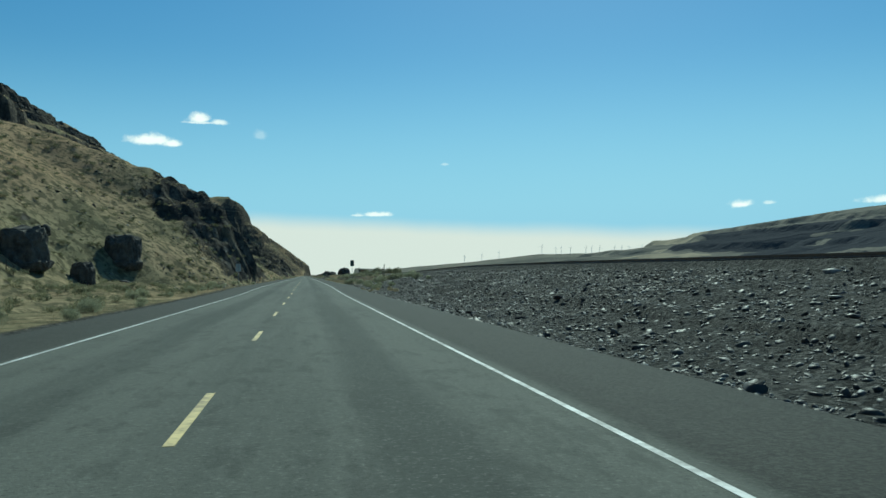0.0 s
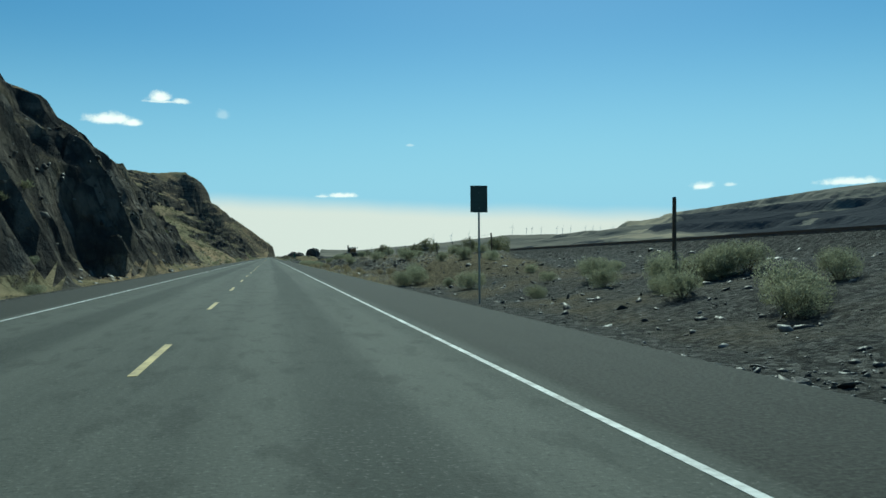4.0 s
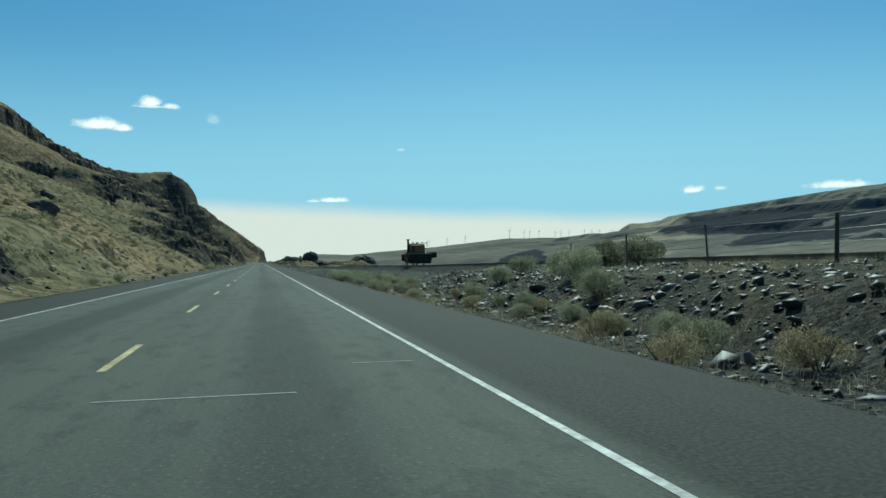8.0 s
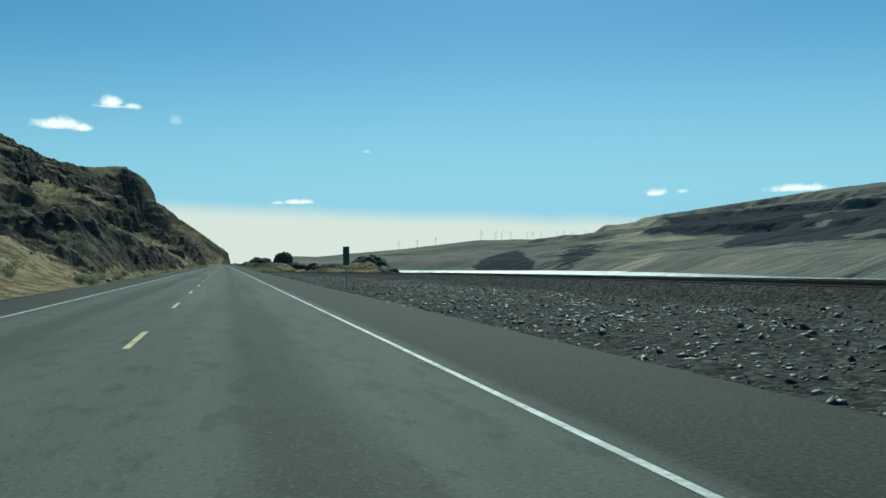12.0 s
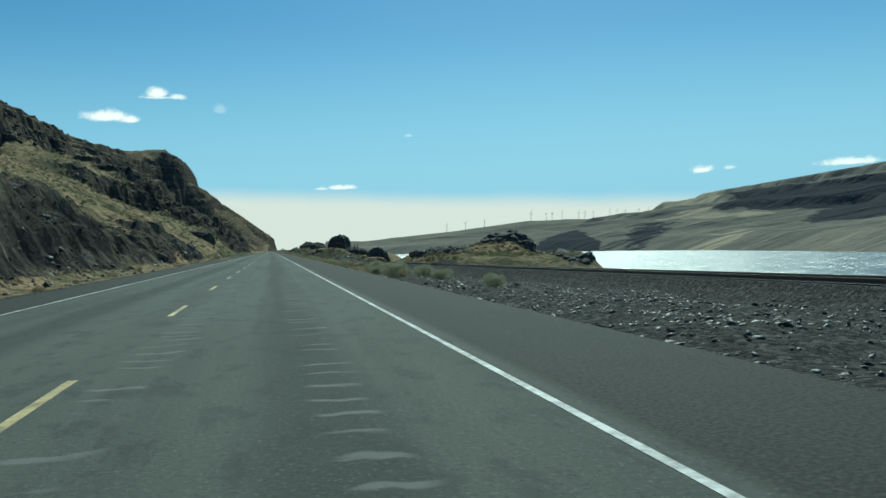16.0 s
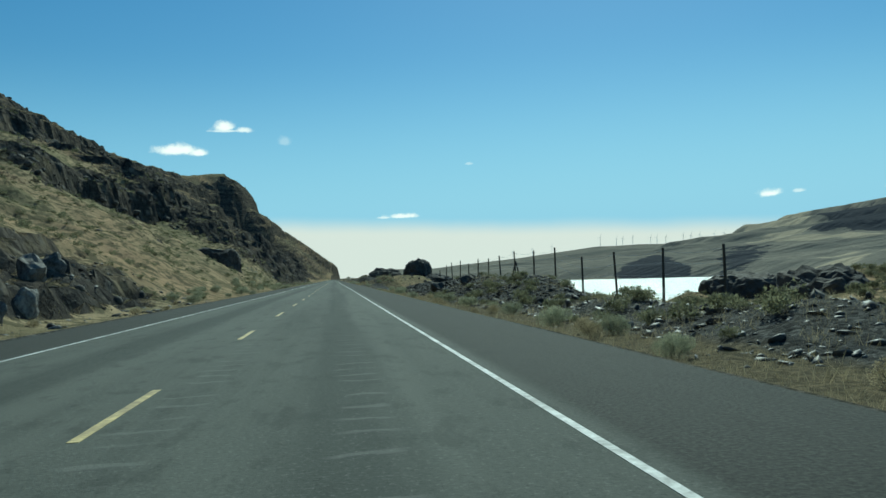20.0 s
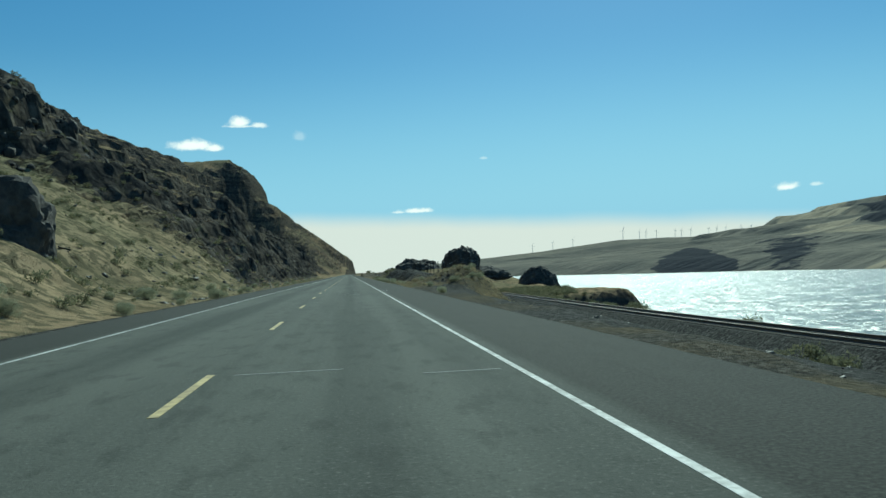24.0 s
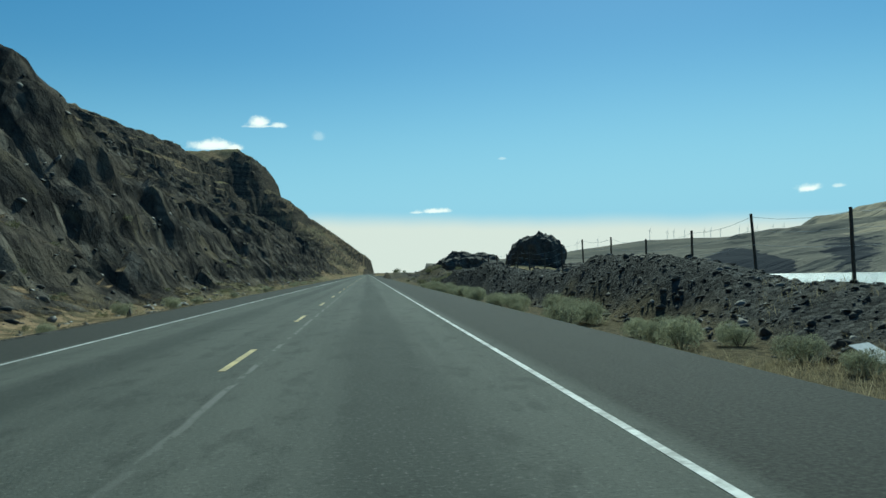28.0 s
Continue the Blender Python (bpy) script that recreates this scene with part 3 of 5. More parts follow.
def right_height(x, y):
    rail = np.interp(y, RAIL_Y, RAIL_Z)
    ditch = -0.55 + 0.25 * fbm(x * 0, y, 40, 2, 91)
    flat = rail - 0.75
    z = np.where(x < 9, ditch * smooth(x, 5.8, 7.6), 0)
    rise = smooth(x, 8.5, 19.5)
    z = np.where(x < 9, z, ditch + (flat - ditch) * (0.45 * rise + 0.55 * np.clip((x - 9) / 10.5, 0, 1)))
    for a, b, foot, top, high in BANKS:
        jag = 1.3 * fbm(x * 0, y, 14, 3, 95) + 0.8 * fbm(x, y, 2.5, 3, 96)
        # the end of each bank slants away from the road
        back = y - 2.0 * np.clip(x - 13.0, 0, 7)
        z = z + band(back, a, b, 6) * high * (1 + 0.6 * fbm(x, y, 12, 3, 97)) * smooth(x + jag, foot, top) * (1 - smooth(x, 17, 19.5))
    bed = smooth(x, 19.0, 20.6) * (1 - smooth(x, 24.4, 26.2))
    z = np.where(x > 17, z * (1 - bed) + (rail - 0.32) * bed, z)
    # beyond the track: a low bank and the river
    strip = rail - 1.3 + 0.8 * fbm(x, y, 14, 3, 98) + 0.55 * band(y, 703, 800, 8)
    z = np.where(x > 24, z * (1 - smooth(x, 24.4, 27)) + strip * smooth(x, 24.4, 27), z)
    edge = shore_x(y) - 22 * band(y, 300, 480, 60) - 30 * band(y, 628, 694, 9) - 17 * band(y, 698, 770, 10)
    fall = smooth(x, edge - 14 + 5 * band(y, 696, 790, 6), edge + 4)
    z = z * (1 - fall) + (WATER_Z - 4) * fall
    # the knoll that begins the long rubble bank
    z = z + 1.6 * np.exp(-((x - 13.5) / 4.2) ** 2 - ((y - 731) / 8.0) ** 2)
    # apron of the rock domes
    z = z + 5.5 * np.exp(-((x - 36) / 26.0) ** 2 - ((y - 950) / 34.0) ** 2)
    # rocky grass-topped mound between the track and the river
    mound = band(x, 26.5, 47, 2.5) * band(y, 537, 602, 5)
    top = -0.7 + 1.2 * fbm(x, y, 12, 4, 99) + 2.2 * np.exp(-((x - 43) / 8.0) ** 2 - ((y - 581) / 11.0) ** 2)
    z = z * (1 - mound) + top * mound
    bumps = (0.12 + 0.16 * (1 - smooth(y, 105, 130)) + 0.1 * band(y, 330, 470, 15)) * fbm(x, y, 1.4, 3, 101) + 0.3 * fbm(x, y, 6, 3, 102)
    quiet = 1 - 0.8 * bed
    return z + bumps * smooth(x, 6.3, 9) * quiet


def far_bank(x, y):
    """Hills beyond the river: a long ridge that ends in a knee, and a lower one behind it."""
    shore = 560 - 0.36 * np.maximum(y - 1750, 0) + 60 * fbm(x * 0, y, 500, 3, 111)
    shore = np.maximum(shore, 70)
    inland = x - shore
    crest_x = np.interp(y, [-500, 2400, 3826, 5000], [1640, 1677, 1938, 2100])
    share = np.clip(inland / np.maximum(crest_x - shore, 50), 0, 1)
    gully = fbm(x * 0.22, y, 300, 4, 121)
    ledge = 0.06 * smooth(share + 0.2 * gully, 0.52, 0.56) + 0.1 * smooth(share + 0.15 * gully, 0.74, 0.78) + 0.12 * smooth(share + 0.1 * gully, 0.88, 0.91)
    z = 192 * (0.72 * share ** 1.35 + ledge)
    z = z + 26 * gully * smooth(share, 0.02, 0.35) * (1 - smooth(share, 0.6, 0.9)) + 9 * np.abs(fbm(x * 0.3, y, 150, 3, 124)) * smooth(share, 0.1, 0.4) + 7 * fbm(x, y, 60, 4, 122) * smooth(share, 0, 0.15)
    z = np.minimum(z, 193 * share ** 1.15 + 3)
    z = z * (1 - smooth(y + 0.8 * (1938 - np.minimum(x, 2400)), 3700, 4050))
    back = np.interp(x, [70, 150, 230, 330, 440, 960, 1237, 1725, 2300], [8, 24, 40, 34, 30, 74, 104, 114, 130]) + 5 * fbm(x, y, 200, 4, 131)
    rise = np.clip((y - 3300) / 1080.0, 0, 1)
    far = back * (0.75 * rise + 0.25 * smooth(rise + 0.3 * fbm(x, y, 260, 3, 132), 0.55, 0.75))
    z = np.maximum(z, np.where(y > 3300, far, 0))
    return np.where(inland > 0, WATER_Z + 2 * smooth(inland, 0, 12) + (z + 16) * smooth(inland, 0, 80), WATER_Z - 4)


def ground_height(x, y):
    x, y = (np.asarray(v, float).ravel() for v in np.broadcast_arrays(x, y))
    off = x - bend(y)
    z = np.full(x.shape, -0.12)
    m = off < -6.05
    z[m] = left_height(-off[m], y[m])
    m = (off > 6.05) & (off <= 120)
    z[m] = right_height(off[m], y[m])
    ahead = smooth(y[m], 1000, 1300)
    z[m] = z[m] * (1 - ahead) + (-1.0 - 3 * smooth(off[m], 10, 60)) * ahead
    z[m] = np.where(z[m] < WATER_Z + 1, WATER_Z - 4, z[m])
    m = off > 120
    z[m] = np.maximum(far_bank(x[m], y[m]), WATER_Z - 4)
    return z + dip(y) * (np.abs(off) < 12)


def bareness(u, y):
    """How much bare basalt shows on the hill beside the road, 0 to 1."""
    r = 0.2 * smooth(fbm(u, y, 46, 4, 141), 0.1, 0.24) + 0.12 * smooth(fbm(u, y, 18, 3, 142), 0.06, 0.2)
    for a, b, foot, top, high in CUTS:
        edge = top + ((26 if a > 700 else 1) + 8 * fbm(u * 0, y, 25, 3, 143)) * (1.0 if top > 14 else 0.3)
        r = np.maximum(r, 0.78 * band(y, a - 4, b + 4, 10) * (1 - smooth(u, edge, edge + 9)) * smooth(u, foot - 1.5, foot + 0.5))
    for at, high, seed, start, end in LEDGES:
        line, much = ledge_line(at, y, seed, start, end)
        r = np.maximum(r, 0.74 * smooth(much, 0.15, 0.5) * smooth(u, line - 4, line - 1) * (1 - smooth(u, line + 4, line + 8 + high)))
    crest = 150 + 26 * fbm(u * 0, y, 90, 3, 144)
    r = np.maximum(r, 0.66 * smooth(u, crest, crest + 12) * (1 - smooth(u, 197, 203)))
    shelf = 0.34 * smooth(u, 24, 32) * (1 - smooth(u, 44, 60)) * (1 - smooth(y, 100, 130))
    r = np.maximum(r, shelf)
    r = np.maximum(r, (0.46 + 0.25 * fbm(u, y, 30, 3, 146)) * smooth(y - 0.9 * u, 722, 750) * smooth(u, 9, 12))
    r = r * (1 - 0.9 * smooth(u, 170, 178) * smooth(y, 1850, 1900))
    return r


def far_bareness(x, y):
    """Dark basalt faces with their shade (towards 1) and pale scree fans (below 0) on the slopes across the river."""
    z = np.maximum(far_bank(x, y), 0)
    bearing = x / np.maximum(y - 540.0, 50.0)
    rise = z / np.hypot(x, y - 540.0)
    ragged = fbm(x * 0.5, y, 240, 4, 161)
    edge = bearing + 0.12 * ragged + 0.9 * (rise - 0.04)
    share = rise * np.hypot(1660.0, 1660.0 / np.maximum(bearing, 0.2)) / 193.0
    face = 0.95 * smooth(edge, 0.6, 0.7) * smooth(share + 0.2 * ragged + 0.2 * smooth(edge, 0.7, 0.85), 0.3, 0.5) * (1 - smooth(share + 0.07 * ragged, 0.8, 0.88))
    face = face * (1 - 0.75 * smooth(fbm(x * 0.6, y, 120, 3, 163), 0.3, 0.37))
    gully = 0.55 * band(bearing - 1.5 * rise + 0.05 * ragged, 0.46, 0.52, 0.02) * (1 - smooth(rise + 0.008 * ragged, 0.018, 0.027))
    peak = smooth(0.0145 * (1 - np.abs(bearing - 0.4) / 0.055) - rise + 0.006 * ragged, -0.002, 0.004)
    seam = 0.55 * band(rise + 0.006 * ragged, 0.0505, 0.053, 0.0006) * smooth(fbm(x, y, 140, 2, 165), -0.1, 0.1)
    fan = smooth(edge, 0.535, 0.56) * (1 - smooth(edge, 0.64, 0.66)) * smooth(fbm(x * 0.3, y, 90, 3, 167) + 12 * rise, 0.1, 0.35)
    return np.clip(face + gully + peak + seam, 0, 1) - 0.7 * fan


def sheet(name, xs, ys, material, kind="structure", soil=None):
    gx, gy = np.meshgrid(xs, ys)
    shift = bend(gy)
    wx = gx + shift * (1 - smooth(np.abs(gx), 150, 600))
    gz = ground_height(wx, gy).reshape(wx.shape)
    verts = np.stack([wx, gy, gz], -1).reshape(-1, 3)
    cols, rows = len(xs), len(ys)
    idx = np.arange(rows * cols).reshape(rows, cols)
    quads = np.stack([idx[:-1, :-1], idx[:-1, 1:], idx[1:, 1:], idx[1:, :-1]], -1).reshape(-1, 4)
    mesh = bpy.data.meshes.new(name)
    mesh.vertices.add(len(verts))
    mesh.vertices.foreach_set("co", verts.ravel())
    mesh.loops.add(quads.size)
    mesh.loops.foreach_set("vertex_index", quads.ravel().astype(np.int32))
    mesh.polygons.add(len(quads))
    mesh.polygons.foreach_set("loop_start", np.arange(0, quads.size, 4, dtype=np.int32))
    mesh.polygons.foreach_set("use_smooth", np.ones(len(quads), bool))
    mesh.update(calc_edges=True)
    ob = new(name, mesh)
    return ob, wx, gy, gz


def spaced(*stretches):
    """Positions from stretches of (start, end, step), the step growing evenly where two are given."""
    out = []
    for a, b, s0, s1 in stretches:
        v, step = a, s0
        while v < b - 1e-6:
            out.append(v)
            step = s0 + (s1 - s0) * (v - a) / (b - a)
            v += step
    out.append(stretches[-1][1])
    return np.array(out)


XS = np.concatenate([-spaced((6.05, 45, 0.35, 0.8), (45, 230, 1.2, 3.3), (230, 900, 5, 60))[::-1], [-6.0, 0.0, 6.0],
                     spaced((6.05, 30, 0.35, 0.5), (30, 75, 0.6, 1.6), (75, 560, 8, 30), (560, 2000, 18, 20), (2000, 4200, 40, 150))])
YS = spaced((-90, -10, 3, 1.1), (-10, 900, 1.1, 1.1), (900, 1400, 1.2, 4), (1400, 2800, 5, 10), (2800, 4700, 12, 22))
ground, GX, GY, GZ = sheet("ground", XS, YS, None)
ground.data.materials.append(HILL)
ground.data.materials.append(GRAVEL)
OFF = GX - bend(GY)
strip = ((OFF > -8.0) & (OFF < 26.8) & (GY < 1500)).reshape(-1)
soil = np.clip(band(GY, 150, 250, 15) * 0.42 * smooth(OFF, 7, 10) + band(GY, 480, 640, 20) * 0.3 + band(GY, 735, 960, 12) * 0.55 + 0.5 * smooth(OFF, 26, 30)
               + band(GY, 480, 900, 20) * 0.5 * band(OFF, 6.5, 9.5, 0.7) + band(GY, 110, 165, 12) * 0.5 * band(OFF, 8, 16, 1.5)
               + 0.55 * smooth(-OFF, 6.6, 7.2) + 1.0 * np.exp(-((OFF - 15.5) / 3.4) ** 2 - ((GY - 731) / 13) ** 2), 0, 1) * (1 - 0.9 * band(OFF, 18.5, 26.5, 0.8)) * (1 - 0.6 * band(GY, 760, 850, 8) * smooth(OFF, 10, 11)) * (1 - 0.8 * band(GY, 572, 640, 6) * smooth(OFF, 9, 10.5))
attr = ground.data.attributes.new("soil", "FLOAT", "POINT")
attr.data.foreach_set("value", soil.reshape(-1).astype(np.float32))
cells = strip.reshape(GX.shape)[:-1, :-1].reshape(-1)
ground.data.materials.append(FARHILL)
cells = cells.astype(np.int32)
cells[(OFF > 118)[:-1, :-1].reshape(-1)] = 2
ground.data.polygons.foreach_set("material_index", cells)
rock = np.zeros(OFF.size)
west = (OFF < -6.05).ravel()
rock[west] = bareness(-OFF.ravel()[west], GY.ravel()[west])
east = ((OFF > 26) & (OFF < 118)).ravel()
rock[east] = 0.3 + 0.7 * fbm(OFF.ravel()[east], GY.ravel()[east], 9, 3, 171)
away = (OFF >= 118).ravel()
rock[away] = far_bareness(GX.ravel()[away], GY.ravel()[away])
attr = ground.data.attributes.new("rock", "FLOAT", "POINT")
attr.data.foreach_set("value", rock.astype(np.float32))
# bare rock breaks in flat facets
keen = rock.reshape(GX.shape)
keen = (keen[:-1, :-1] + keen[1:, 1:] + keen[1:, :-1] + keen[:-1, 1:]).reshape(-1) / 4
rounded = ~((keen > 0.42) & (OFF < -6.05)[:-1, :-1].reshape(-1))
ground.data.polygons.foreach_set("use_smooth", rounded)
tagged(ground, "dry sagebrush hillside with basalt cliffs and black gravel flats", "ground", kind="structure")


# ---- shared builders ----
def link_mesh(name, verts, faces, material, parent=None, smooth_faces=False):
    mesh = bpy.data.meshes.new(name)
    mesh.from_pydata([tuple(v) for v in verts], [], [tuple(int(i) for i in f) for f in faces])
    mesh.materials.append(material)
    if smooth_faces:
        mesh.polygons.foreach_set("use_smooth", np.ones(len(mesh.polygons), bool))
    ob = new(name, mesh)
    ob.parent = parent
    return ob


def part(name, bm, material, parent=None, label=""):
    mesh = bpy.data.meshes.new(name)
    bm.to_mesh(mesh)
    bm.free()
    mesh.materials.append(material)
    ob = new(name, mesh)
    ob.parent = parent
    if label:
        ob["label"] = label
    return ob


def box(sx, sy, sz, at=(0, 0, 0), bevel=0.0, turn=None):
    bm = bmesh.new()
    bmesh.ops.create_cube(bm, size=1.0, matrix=Matrix.Diagonal((sx, sy, sz, 1)))
    if bevel:
        bmesh.ops.bevel(bm, geom=bm.edges[:], offset=bevel, segments=1, affect="EDGES")
    m = Matrix.Translation(at)
    if turn is not None:
        m = m @ turn
    bmesh.ops.transform(bm, matrix=m, verts=bm.verts)
    return bm


def rod(a, b, r0, r1=None, sides=8):
    r1 = r0 if r1 is None else r1
    bm = bmesh.new()
    a, b = Vector(a), Vector(b)
    bmesh.ops.create_cone(bm, cap_ends=True, segments=sides, radius1=r0, radius2=r1, depth=(b - a).length)
    m = Matrix.Translation((a + b) / 2) @ (b - a).to_track_quat("Z", "Y").to_matrix().to_4x4()
    bmesh.ops.transform(bm, matrix=m, verts=bm.verts)
    return bm


def empty(name, at, label, category, group="", turn=0.0):
    ob = new(name)
    ob.matrix_world = pose(*at, 0, 0, turn)
    return tagged(ob, label, category, group)


def lie(x, y):
    """The ground sheet's height at many points (it runs straight where y is under 1400)."""
    x, y = np.asarray(x, float), np.asarray(y, float)
    i = np.clip(np.searchsorted(XS, x) - 1, 0, len(XS) - 2)
    k = np.clip(np.searchsorted(YS, y) - 1, 0, len(YS) - 2)
    a, b = (x - XS[i]) / (XS[i + 1] - XS[i]), (y - YS[k]) / (YS[k + 1] - YS[k])
    return (GZ[k, i] * (1 - a) + GZ[k, i + 1] * a) * (1 - b) + (GZ[k + 1, i] * (1 - a) + GZ[k + 1, i + 1] * a) * b


def height(x, y):
    return float(lie(x, y)) if y < 1400 else float(ground_height(np.array([x]), np.array([y]))[0])


# ---- road ----
def sway(y):
    """The paint of the middle and of the far edge strays a little from the middle of the slab."""
    return np.interp(y, [0, 100, 172, 227, 282, 390, 416, 445, 525, 550, 580, 650, 695, 745, 765, 900], [-0.1, 0, -0.05, -0.1, 0.03, -0.08, -0.2, -0.26, -0.22, -0.12, -0.04, 0, -0.16, -0.07, -0.06, 0])


def ribbon(name, x0, x1, z0, z1, ys, material, parent=None, wander=0.0):
    """A slab along the road from x0 to x1, top at z1, bottom at z0."""
    ys = np.asarray(ys, float)
    b, drop = bend(ys) + wander * sway(ys), dip(ys)
    ring = [(x0, z1), (x1, z1), (x1, z0), (x0, z0)]
    verts = [(x + b[i], ys[i], z + drop[i]) for i in range(len(ys)) for x, z in ring]
    faces = []
    for i in range(len(ys) - 1):
        for k in range(4):
            p, q = 4 * i + k, 4 * i + (k + 1) % 4
            faces.append((p, p + 4, q + 4, q))
    faces += [(0, 1, 2, 3), tuple(4 * (len(ys) - 1) + k for k in (3, 2, 1, 0))]
    return link_mesh(name, verts, faces, material, parent)


ROAD_Y = np.concatenate([np.arange(-90, 0, 20), np.arange(0, 80, 5), np.arange(80, 800, 10), np.arange(800, 1400, 20), np.arange(1400, 2701, 25)])
road = ribbon("road", -5.9, 5.9, -0.2, 0.0, ROAD_Y, ASPHALT)
tagged(road, "two-lane highway of worn grey asphalt with painted lines", "road", kind="structure")
for x, wander in ((-3.6, 1.2), (3.6, 0.0)):
    ribbon("edge_line", x - 0.038, x + 0.038, -0.002, 0.004, ROAD_Y, WHITE, road, wander)
first = 6.95
# the painter's spacing wanders by a metre or so
DRIFT_Y = [0, 100, 165, 315, 371, 400, 445, 468, 490, 524, 600, 640, 655, 690, 710, 745, 765]
DRIFT = [0, 0, -1.6, -1.5, 0.2, 0.9, 0.9, -0.2, -0.6, 0.2, 0.1, -1.3, -1.2, 0.9, 0.3, -0.3, 0.1]
dash = None
for k in range(-8, 120):
    y = first + 10.93 * k
    y += float(np.interp(y, DRIFT_Y, DRIFT))
    if dash is None:
        dash = ribbon("centre_dash", -0.048, 0.048, -0.002, 0.004, [100.0, 101.0, 102.0, 103.05], YELLOW, road)
        dash.data.transform(Matrix.Translation((0, -100, 0)))
        mark = dash
    else:
        mark = new("centre_dash", dash.data)
        mark.parent = road
    mark.location = (float(bend(y) + sway(y)), y, float(dip(y)))
    mark.rotation_euler = (float(dip(y + 3) - dip(y)) / 3.0, 0, 0)

# ---- river ----
bm = bmesh.new()
bmesh.ops.create_grid(bm, x_segments=1, y_segments=1, size=1.0, matrix=Matrix.Translation((2000, 2000, WATER_Z)) @ Matrix.Diagonal((2700, 3000, 1, 1)))
river = part("water", bm, WATER)
tagged(river, "wide rippled river glittering in the sun", "river", kind="structure")


# ---- railway ----
def rail_z(y):
    return float(np.interp(y, RAIL_Y, RAIL_Z))


def path_prism(name, outline, ys, x, drop, material, parent):
    """Sweeps a cross-section (x, z) along the track."""
    count = len(outline)
    verts = [(x + px, y, rail_z(y) + drop + pz) for y in ys for px, pz in outline]
    faces = [(count * i + k, count * (i + 1) + k, count * (i + 1) + (k + 1) % count, count * i + (k + 1) % count)
             for i in range(len(ys) - 1) for k in range(count)]
    faces += [tuple(range(count)), tuple(reversed(range(count * (len(ys) - 1), count * len(ys))))]
    return link_mesh(name, verts, faces, material, parent)


TRACK_Y = np.arange(-60, 1000, 8.0)
track = empty("railway_track", (0, 0, 0), "single railway track of brown steel rails on a dark ballast bed", "railway")
path_prism("ballast_bed", [(-3.1, -0.8), (3.1, -0.8), (1.6, 0.0), (-1.6, 0.0)], TRACK_Y, RAIL_X, -0.05, GRAVEL, track)
head = [(-0.036, 0.17), (-0.036, 0.13), (-0.01, 0.12), (-0.01, 0.03), (-0.07, 0.0), (0.07, 0.0), (0.01, 0.03), (0.01, 0.12), (0.036, 0.13), (0.036, 0.17)]
for side in (-0.755, 0.755):
    path_prism("rail", head, TRACK_Y, RAIL_X + side, 0.0, RAIL, track)
tie = None
rest = []
for k in range(1960):
    y = -58 + 0.54 * k
    if 455 <= y < 600:
        if tie is None:
            tie = part("sleeper", box(2.55, 0.23, 0.2, (0, 0, -0.1), 0.02), SLEEPER, track)
            tie.location = (RAIL_X, y, rail_z(y) - 0.005)
        else:
            one = new("sleeper", tie.data)
            one.parent, one.location = track, (RAIL_X, y, rail_z(y) - 0.005)
    else:
        rest.append(y)
cv = np.array([(sx * 1.275, sy * 0.115, sz) for sx in (-1, 1) for sy in (-1, 1) for sz in (-0.2, 0.0)])
cf = [(0, 1, 3, 2), (4, 6, 7, 5), (0, 4, 5, 1), (2, 3, 7, 6), (1, 5, 7, 3)]
verts, faces = [], []
for i, y in enumerate(rest):
    verts.extend((cv + (RAIL_X, y, rail_z(y) - 0.005)).tolist())
    faces.extend(tuple(8 * i + v for v in f) for f in cf)
tagged(link_mesh("sleeper_rest", verts, faces, SLEEPER, track), kind="stuff")


# ---- stones ----
def rock_mesh(name, seed, material, detail=1, flat=1.0, crag=0.3):
    """An angular block: a sphere cut by random planes and roughened."""
    rng = random.Random(seed)
    bm = bmesh.new()
    bmesh.ops.create_icosphere(bm, subdivisions=detail, radius=1.0)
    cuts = [(Vector((rng.gauss(0, 1), rng.gauss(0, 1), rng.gauss(0, 0.8))).normalized(), rng.uniform(0.5, 0.85)) for _ in range(9)]
    for v in bm.verts:
        p = v.co.copy()
        for axis, limit in cuts:
            over = p.dot(axis) - limit
            if over > 0:
                p -= axis * over
        p *= 1.0 + crag * noise.noise(p * 1.7 + Vector((seed, 0, 0))) + crag * 0.4 * noise.noise(p * 4.3 + Vector((0, seed, 0)))
        v.co = Vector((p.x, p.y, p.z * flat))
    mesh = bpy.data.meshes.new(name)
    bm.to_mesh(mesh)
    bm.free()
    mesh.materials.append(material)
    return mesh


